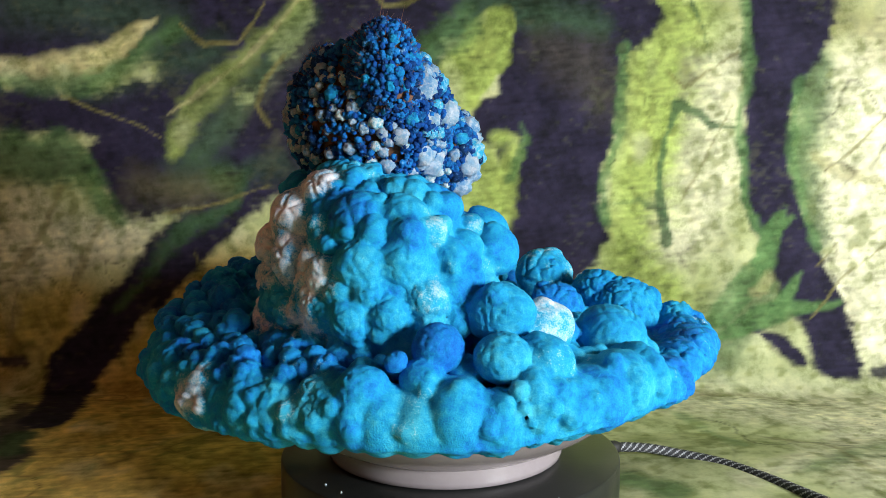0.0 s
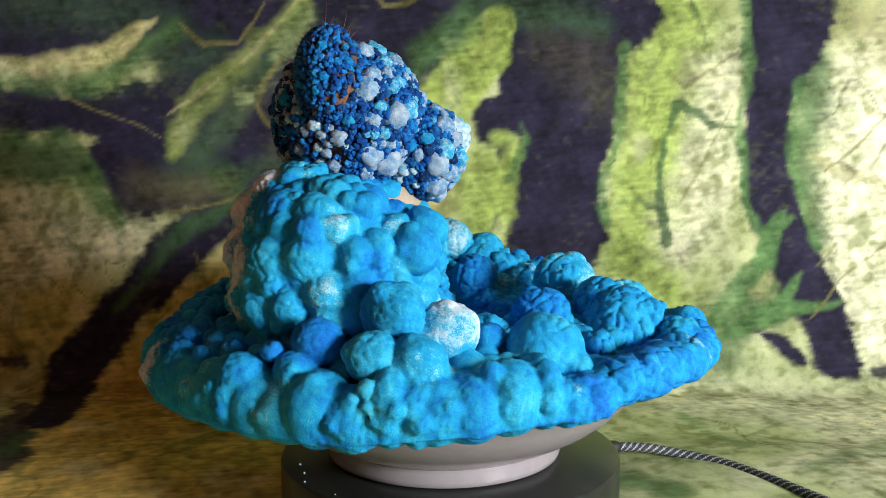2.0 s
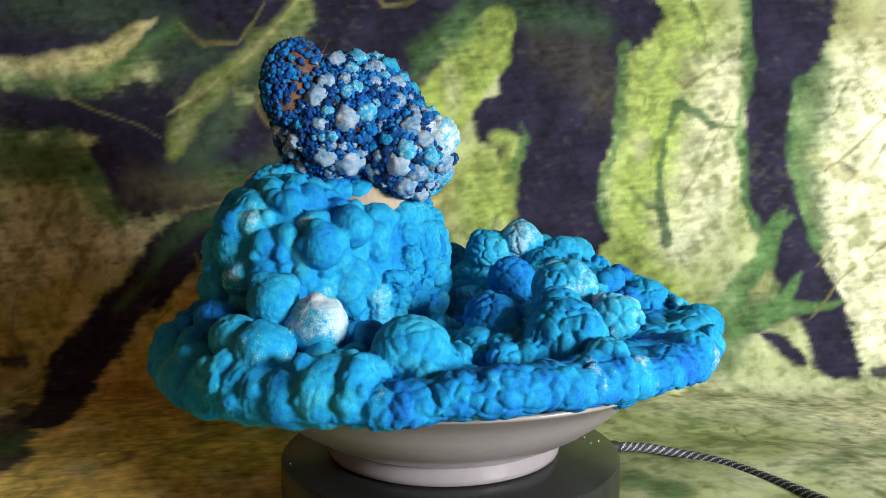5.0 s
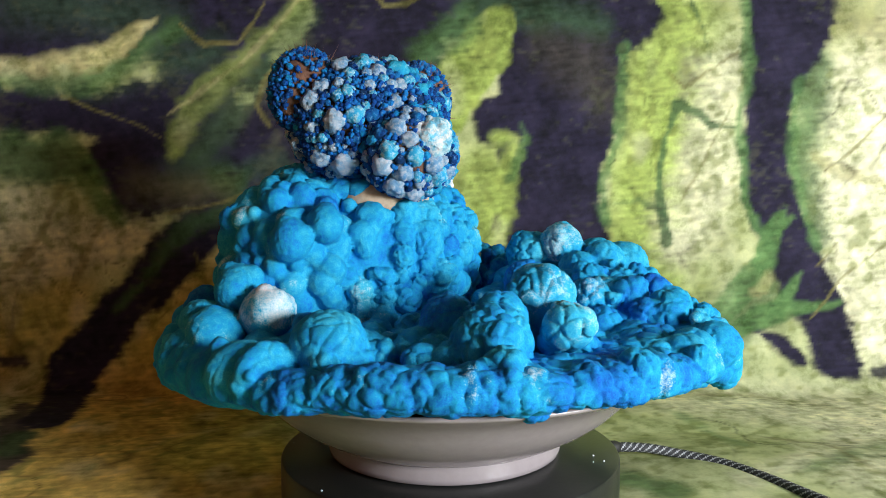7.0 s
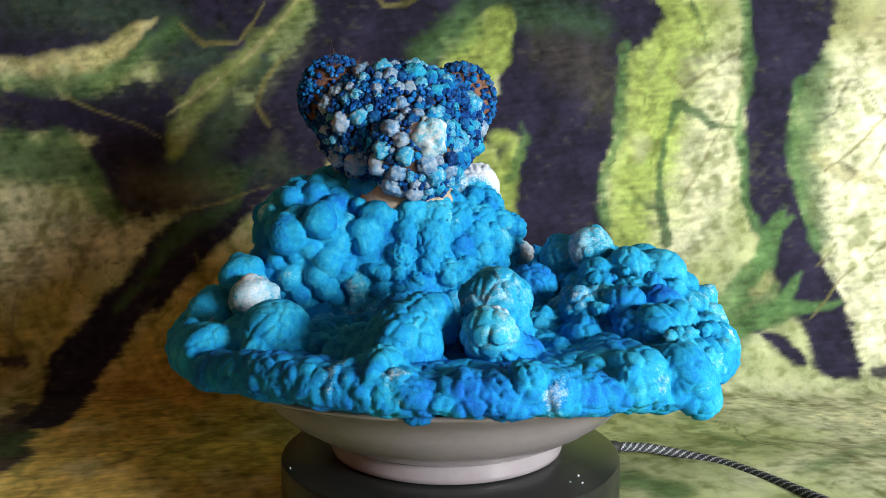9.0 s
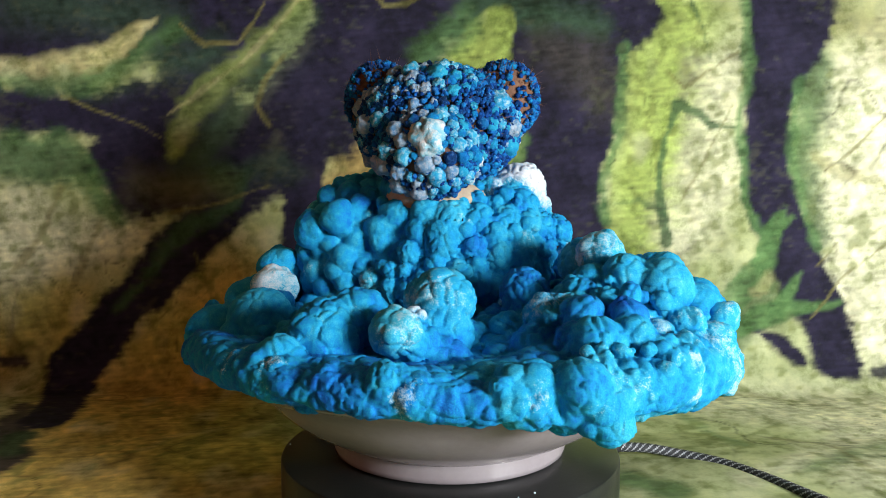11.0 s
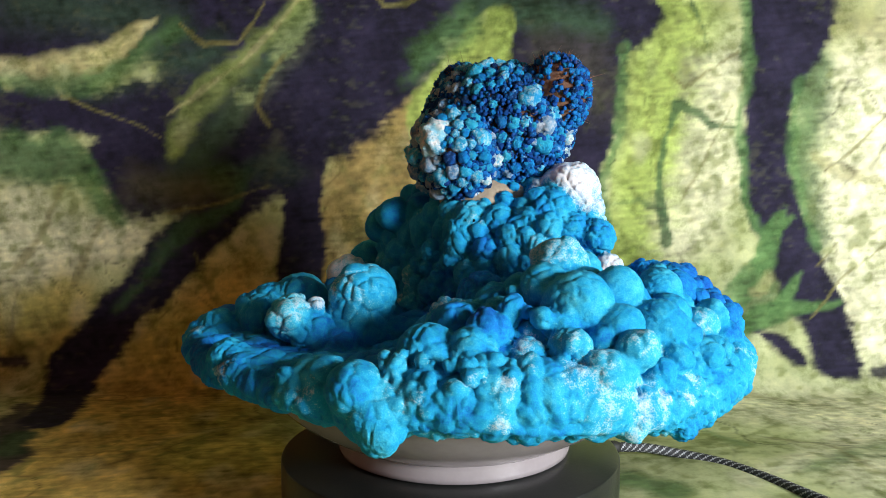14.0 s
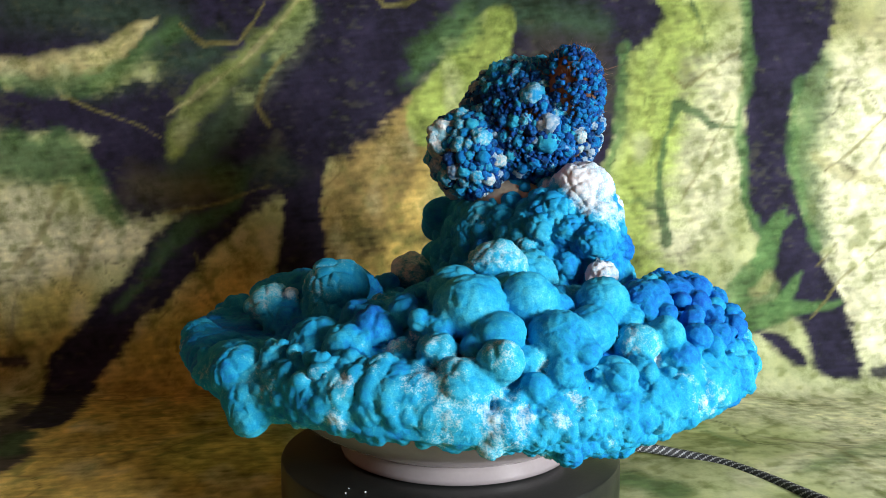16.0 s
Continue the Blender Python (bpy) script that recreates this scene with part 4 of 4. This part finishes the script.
coat(BODY, 4200, 0.0042, 0.0120, 0.60, "body_nodule", body_skin,
     lambda name, x, y, z, r, skin: swell(name, x, y, z, r, skin, int(rng.choice([0, 0, 3, 5])) if r > 0.006 else 0, 1.0, 0.16, 0.0006 if r < 0.0072 else 0.0018), 0.46, 0.085, len(placed))

# little bulbs nested in the creases
for _ in range(520):
    a, q = rng.uniform(-180, 180), math.sqrt(rng.uniform(0.08, 0.98))
    if (-45 < a < 65 and q > 0.45) or q > 0.80:
        continue
    R = float(at_azimuth(REACH, a)) * q
    swell("crust", R * math.cos(radians(a)), R * math.sin(radians(a)), 0.0875 + float(hills(a, q)) + rng.uniform(-0.002, 0.002), rng.uniform(0.0018, 0.0040), pick([("c", 4), ("b", 4), ("p", 1)]), 0, 1.0, 0.1, 0.0008)
for _ in range(500):
    i = int(rng.integers(len(BODY)))
    f, l, z, a, b, c = BODY[i]
    q = rng.normal(size=3)
    q /= np.linalg.norm(q)
    p = Matrix.Translation(bear(f, l, z)) @ bear_turn(a, b, c) @ Vector(q * 0.99)
    if p.z > 0.088 and not inside(p, BODY, 0.95, i):
        swell("body_coat", p.x, p.y, p.z, rng.uniform(0.0016, 0.0034), pick([("c", 5), ("b", 2), ("p", 2)]), 0, 1.0, 0.1, 0.0008)
for _ in range(420):
    a, u = rng.uniform(60, 150), rng.uniform(0, 1)
    R, lowz = float(at_azimuth(REACH, a)), float(at_azimuth(DROOP, a))
    rr = R - 0.0034 - 0.012 * (abs(u - 0.45) ** 2) * 3
    swell("crust", rr * math.cos(radians(a)), rr * math.sin(radians(a)), lowz + 0.001 + 0.022 * u, rng.uniform(0.0012, 0.0030), pick([("c", 3), ("p", 4), ("w", 1)]), 0, 1.0, 0.1, 0.0008)


# single bulbs that grew last, on rim and hills
BULBS_F = [(-0.4, 10.6, 8.52, 0.71, "f", 9), (-1.7, 10.7, 8.43, 0.47, "w", 5), (-4.0, 9.4, 8.96, 0.48, "f", 4), (-2.6, 9.9, 8.76, 0.48, "f", 0), (-7.3, 6.9, 8.55, 0.72, "w", 9), (-7.2, 7.6, 7.68, 0.62, "w", 7), (-8.5, 6.4, 7.41, 0.67, "f", 7), (-2.5, 10.8, 6.96, 0.44, "f", 4), (-4.8, 10.0, 6.62, 0.52, "b", 6),
           (-6.2, 8.6, 6.76, 0.77, "b", 6), (-2.1, 7.8, 10.17, 1.27, "c", 6), (-4.3, 6.6, 9.92, 1.04, "c", 5), (-2.8, 9.1, 9.38, 0.73, "c", 0), (-3.3, 4.6, 11.07, 1.21, "c", 5), (-1.7, 10.5, 8.68, 0.87, "f", 9), (2.9, 10.2, 8.19, 0.78, "c", 6), (1.3, 10.5, 8.19, 0.76, "c", 6)]
BULBS_G = [(5.2, 9.6, 7.25, 0.84, "c", 6), (-9.7, -4.6, 7.98, 0.65, "k", 7), (-7.6, -5.6, 9.64, 0.51, "k", 7), (-5.1, -8.2, 9.20, 0.41, "k", 6), (-1.7, -10.6, 9.37, 0.33, "k", 3), (-2.7, -10.6, 7.78, 0.76, "p", 6), (-4.1, -10.3, 8.45, 0.52, "f", 5), (-5.6, -9.5, 7.34, 0.72, "f", 6), (-0.1, 3.7, 9.3, 1.0, "b", 0), (4.5, 2.6, 9.2, 1.3, "c", 5), (6.2, 2.8, 9.0, 1.0, "c", 4)]
for x, y, z, r, skin, lobes in BULBS_F + BULBS_G:
    swell("nodule", x / 100, y / 100, z / 100, r / 100, skin, lobes, 0.95, 0.12, 0.0009)


def cell_gap(verts, spacing):
    """How much nearer each place lies to its own swelling's middle than to the next one's."""
    mixed = verts[rng.permutation(len(verts))]
    key = np.unique(np.floor(mixed / (spacing * 0.9)).astype(int), axis=0, return_index=True)[1]
    seeds = mixed[key]
    tree = KDTree(len(seeds))
    for i, p in enumerate(seeds):
        tree.insert(p, i)
    tree.balance()
    gap = np.empty(len(verts))
    for i, p in enumerate((verts + 0.10 * spacing * np.stack([ripple(verts, 260.0) for _ in range(3)], 1)).tolist()):
        one, two = tree.find_n(p, 2)
        gap[i] = two[2] - one[2]
    return gap


def skin_of_solid():
    """Nets the solid's surface and deals it out to crust, coat and bulbs, each closed towards its own core."""
    solid = FIELD < 0
    n = np.array(GRID_N)
    corners = [(i, j, k) for i in (0, 1) for j in (0, 1) for k in (0, 1)]
    part_of = [solid[i:n[0] - 1 + i, j:n[1] - 1 + j, k:n[2] - 1 + k] for i, j, k in corners]
    filled = sum(p.astype(np.int8) for p in part_of)
    cells = np.argwhere((filled > 0) & (filled < 8))
    index = np.full(n - 1, -1, np.int32)
    index[tuple(cells.T)] = np.arange(len(cells))
    value = {c: FIELD[tuple((cells + c).T)] for c in corners}
    total, hits = np.zeros((len(cells), 3)), np.zeros(len(cells))
    for c in corners:
        for axis in range(3):
            if c[axis] == 0:
                e = tuple(1 if i == axis else c[i] for i in range(3))
                u, v = value[c], value[e]
                m = (u < 0) != (v < 0)
                t = np.where(m, u / np.where(m, u - v, 1), 0)
                point = np.tile(np.array(c, float), (len(cells), 1))
                point[:, axis] += t
                total += point * m[:, None]
                hits += m
    verts = GRID_LO + STEP * (cells + total / hits[:, None])
    quads = []
    for axis in range(3):
        b, c = (axis + 1) % 3, (axis + 2) % 3
        lo, hi = [slice(None)] * 3, [slice(None)] * 3
        lo[axis], hi[axis] = slice(0, -1), slice(1, None)
        first, second = solid[tuple(lo)], solid[tuple(hi)]
        at = np.argwhere(first != second)
        at = at[(at[:, b] > 0) & (at[:, c] > 0) & (at[:, b] < n[b] - 1) & (at[:, c] < n[c] - 1)]
        ub, uc = np.eye(3, dtype=int)[b], np.eye(3, dtype=int)[c]
        ring = np.stack([index[tuple((at - s).T)] for s in (ub + uc, uc, 0 * ub, ub)], 1)
        outward = first[tuple(at.T)]
        quads.append(np.where(outward[:, None], ring, ring[:, ::-1]))
    quads = np.concatenate(quads)

    def normals():
        p = verts[quads]
        fn = np.cross(p[:, 2] - p[:, 0], p[:, 3] - p[:, 1])
        vn = np.zeros_like(verts)
        for k in range(4):
            for axis in range(3):
                vn[:, axis] += np.bincount(quads[:, k], fn[:, axis], len(verts))
        return vn / np.maximum(np.linalg.norm(vn, axis=1), 1e-12)[:, None]

    # one pass of smoothing, then the fine unevenness of the skin
    link = np.concatenate([quads[:, [0, 1]], quads[:, [1, 2]], quads[:, [2, 3]], quads[:, [3, 0]]])
    count = np.bincount(link[:, 0], minlength=len(verts)) + np.bincount(link[:, 1], minlength=len(verts))
    mean = np.stack([np.bincount(link[:, 0], verts[link[:, 1], i], len(verts)) + np.bincount(link[:, 1], verts[link[:, 0], i], len(verts)) for i in range(3)], 1) / np.maximum(count, 1)[:, None]
    verts = verts * 0.7 + mean * 0.3
    rough = np.clip(0.6 + 0.5 * ripple(verts, 50.0), 0.2, 1.5)
    verts = verts + normals() * (rough * (0.00014 * ripple(verts, 420.0) + 0.00014 * ripple(verts, 1300.0)) + 0.0005 * ripple(verts, 150.0))[:, None]
    for spacing, depth, wave in ((0.0080, 0.0012, 25.0), (0.0031, 0.0008, 48.0)):
        near_by = cell_gap(verts, spacing)
        rise = np.clip(near_by / (0.32 * spacing), 0, 1)
        rise = np.sqrt(1 - (1 - rise) ** 2) - 0.62
        grit_zone = np.exp(-(((np.degrees(np.arctan2(verts[:, 1], verts[:, 0])) - 150 + 180) % 360 - 180) / 62) ** 2)
        verts = verts + normals() * (depth * np.clip((0.75 if spacing > 0.005 else 0.12) + 0.65 * grit_zone + 0.7 * ripple(verts, wave), 0.0, 1.3) * rise)[:, None]
    vn = normals()
    near = tuple(np.clip(np.rint((verts - GRID_LO) / STEP).astype(int), 0, n - 1).T)
    tone, frost, owner = TONE[near], FROST[near], OWNER[near]
    of_face = owner[quads[:, 0]]
    of_face = np.where(np.bincount(of_face, minlength=len(PIECES))[of_face] < 45, 0, of_face)
    order = np.argsort(of_face, kind="stable")
    for group in np.split(order, np.flatnonzero(np.diff(of_face[order])) + 1):
        o = int(of_face[group[0]])
        used, local = np.unique(quads[group], return_inverse=True)
        local = local.reshape(-1, 4)
        p, q, t, r = verts[used], vn[used], tone[used], frost[used]
        faces = local.tolist()
        if o > 1:
            e = np.concatenate([local[:, [0, 1]], local[:, [1, 2]], local[:, [2, 3]], local[:, [3, 0]]])
            key, where, times = np.unique(np.sort(e, 1), axis=0, return_index=True, return_counts=True)
            open_edges = e[where[times == 1]]
            ends, back = np.unique(open_edges, return_inverse=True)
            back = back.reshape(-1, 2) + len(p)
            core = p.mean(0) - q.mean(0) * 0.003
            p, q = np.concatenate([p, p[ends], core[None]]), np.concatenate([q, -q[ends], -q.mean(0)[None]])
            t, r = np.concatenate([t, t[ends], t[:1]]), np.concatenate([r, r[ends], r[:1]])
            faces += [(j, i, len(p) - 1) for i, j in back.tolist()]
        me = mesh_of(PIECES[o], p, faces, GROWTH)
        for attribute, values in (("tone", t), ("frost", r)):
            me.attributes.new(attribute, "FLOAT", "POINT").data.foreach_set("value", values.astype(np.float32))
        me.normals_split_custom_set_from_vertices([tuple(k) for k in q])
        part_mesh(PIECES[o], me, growth)


skin_of_solid()


def head_cap(p, q, i):
    if q[0] < 0.15 or (q[1] > 0.35 and rng.uniform() < 0.7):
        return None
    return pick([("p", 4), ("c", 4), ("h", 1)]) if q[1] > 0.0 else pick([("h", 5), ("p", 3)])


def head_skin(p, q, i):
    front = q[0] > 0.2
    if front and rng.uniform() < (0.34 if q[1] < 0.1 else 0.14):
        return pick([("h", 3), ("p", 3)])
    if q[0] < -0.05:
        return pick([(None, 5), ("w", 2), ("h", 2.5), ("n", 2), ("b", 0.6)])
    if q[1] > 0.2:
        return pick([("b", 5), ("n", 3), ("c", 5), ("p", 0.6)])
    return pick([("n", 9), ("b", 1.4), ("c", 0.3), (None, 4)])


def knob(name, x, y, z, r, skin):
    bulb(name, growth, x, y, z, r, skin, "cauliflower")


bulb("crystal_knob", growth, 0.0030, -0.0088, 0.1630, 0.0098, "w", "knobbly", 0.9)
placed.append((0.0045, -0.0098, 0.1622, 0.0090))
first = len(placed) - 1
coat(HEAD, 520, 0.0028, 0.0066, 0.60, "crystal_knob", head_cap, knob, 0.25, 0.10, first)
coat(HEAD, 3200, 0.0014, 0.0036, 0.68, "crystal_knob", head_skin, knob, 0.1, 0.10, first)
coat(EARS, 700, 0.0011, 0.0024, 0.62, "ear_knob", lambda p, q, i: None if q[0] > 0.3 and abs(q[1]) < 0.75 and q[2] < 0.8 and rng.uniform() < 0.8 else pick([("n", 5), ("b", 3)]), knob, 0.1, 0.10, len(placed))


def grit(name, spots, material, label):
    """Fine crystal grains joined into one part; spots: place, outward way and size of each grain."""
    d, fc = ico(1)
    n = len(d)
    verts, faces = np.empty((len(spots) * n, 3)), []
    for i, (p, w, r) in enumerate(spots):
        q = d * (1 + 0.28 * np.cos(d @ rng.normal(size=3) * 4 + rng.uniform(0, 6)))[:, None]
        verts[i * n:(i + 1) * n] = np.array(p) + q * r
        faces += [tuple(k + i * n for k in t) for t in fc]
    ob = part_mesh(name, mesh_of(name, verts, faces, material), growth, label)
    tagged(ob, kind="stuff")


spots = []
for f, l, z, a, b, c in HEAD + EARS:
    m = Matrix.Translation(bear(f, l, z)) @ bear_turn(a, b, c)
    o = Vector(bear(f, l, z))
    for _ in range(int(190000 * (a + b) * (b + c))):
        q = rng.normal(size=3)
        q /= np.linalg.norm(q)
        crown = (a > 0.08 and q[2] > 0.72) or (a < 0.05 and q[0] > 0.3 and abs(q[1]) < 0.8 and q[2] < 0.85)
        nape = a > 0.08 and q[0] < -0.05
        if (crown or nape) and rng.uniform() < 0.66:
            continue
        p = m @ Vector(q * rng.uniform(0.98, 1.03))
        spots.append((p, (p - o).normalized(), rng.uniform(0.0005, 0.0015)))
grit("head_grain_coat", spots, NAVY_GRIT, "fine dark blue crystal grains")

# crumbs fallen on the platter
crumbs = []
for az, rr in ((66, 0.0603), (59, 0.0610), (-56, 0.0690), (-137, 0.0645), (-121, 0.0690), (-106, 0.0680), (61, 0.0650), (-128, 0.0655)):
    v, fc = lump(2, 5, 0.4, 0.7, 0.04)
    r = rng.uniform(0.0003, 0.0005)
    ob = tagged(new("crystal_crumb", mesh_of("crystal_crumb", v * r + [rr * math.cos(radians(az)), rr * math.sin(radians(az)), TOP + r * 0.8], fc, WHITE)),
                "tiny white crystal crumb fallen on the turntable", "crumb", "crumbs on the turntable")
    crumbs.append(ob)


def motions():
    spin = [(0.0, 0.0), (0.5, -5.7), (1.0, -11.4), (1.5, -17.1), (2.0, -22.6), (2.5, -28.1), (3.0, -33.6), (3.5, -39.1), (4.0, -44.6), (4.8, -53.3), (5.7, -63.2),
            (6.5, -72.0), (7.0, -77.8), (7.5, -83.9), (8.0, -89.6), (8.5, -95.4), (9.0, -101.4), (9.8, -111.1), (10.7, -122.0), (11.5, -132.2), (12.0, -138.9),
            (12.5, -144.6), (13.0, -150.0), (13.5, -156.4), (14.0, -163.1), (14.5, -169.4), (15.0, -174.4), (15.5, -180.8), (16.0, -187.6)]
    rows = [(t, pose(0, 0, 0, 0, 0, a)) for t, a in spin]
    for thing in (bowl, growth, toy, platter, *crumbs):
        walk(thing, rows)


motions()
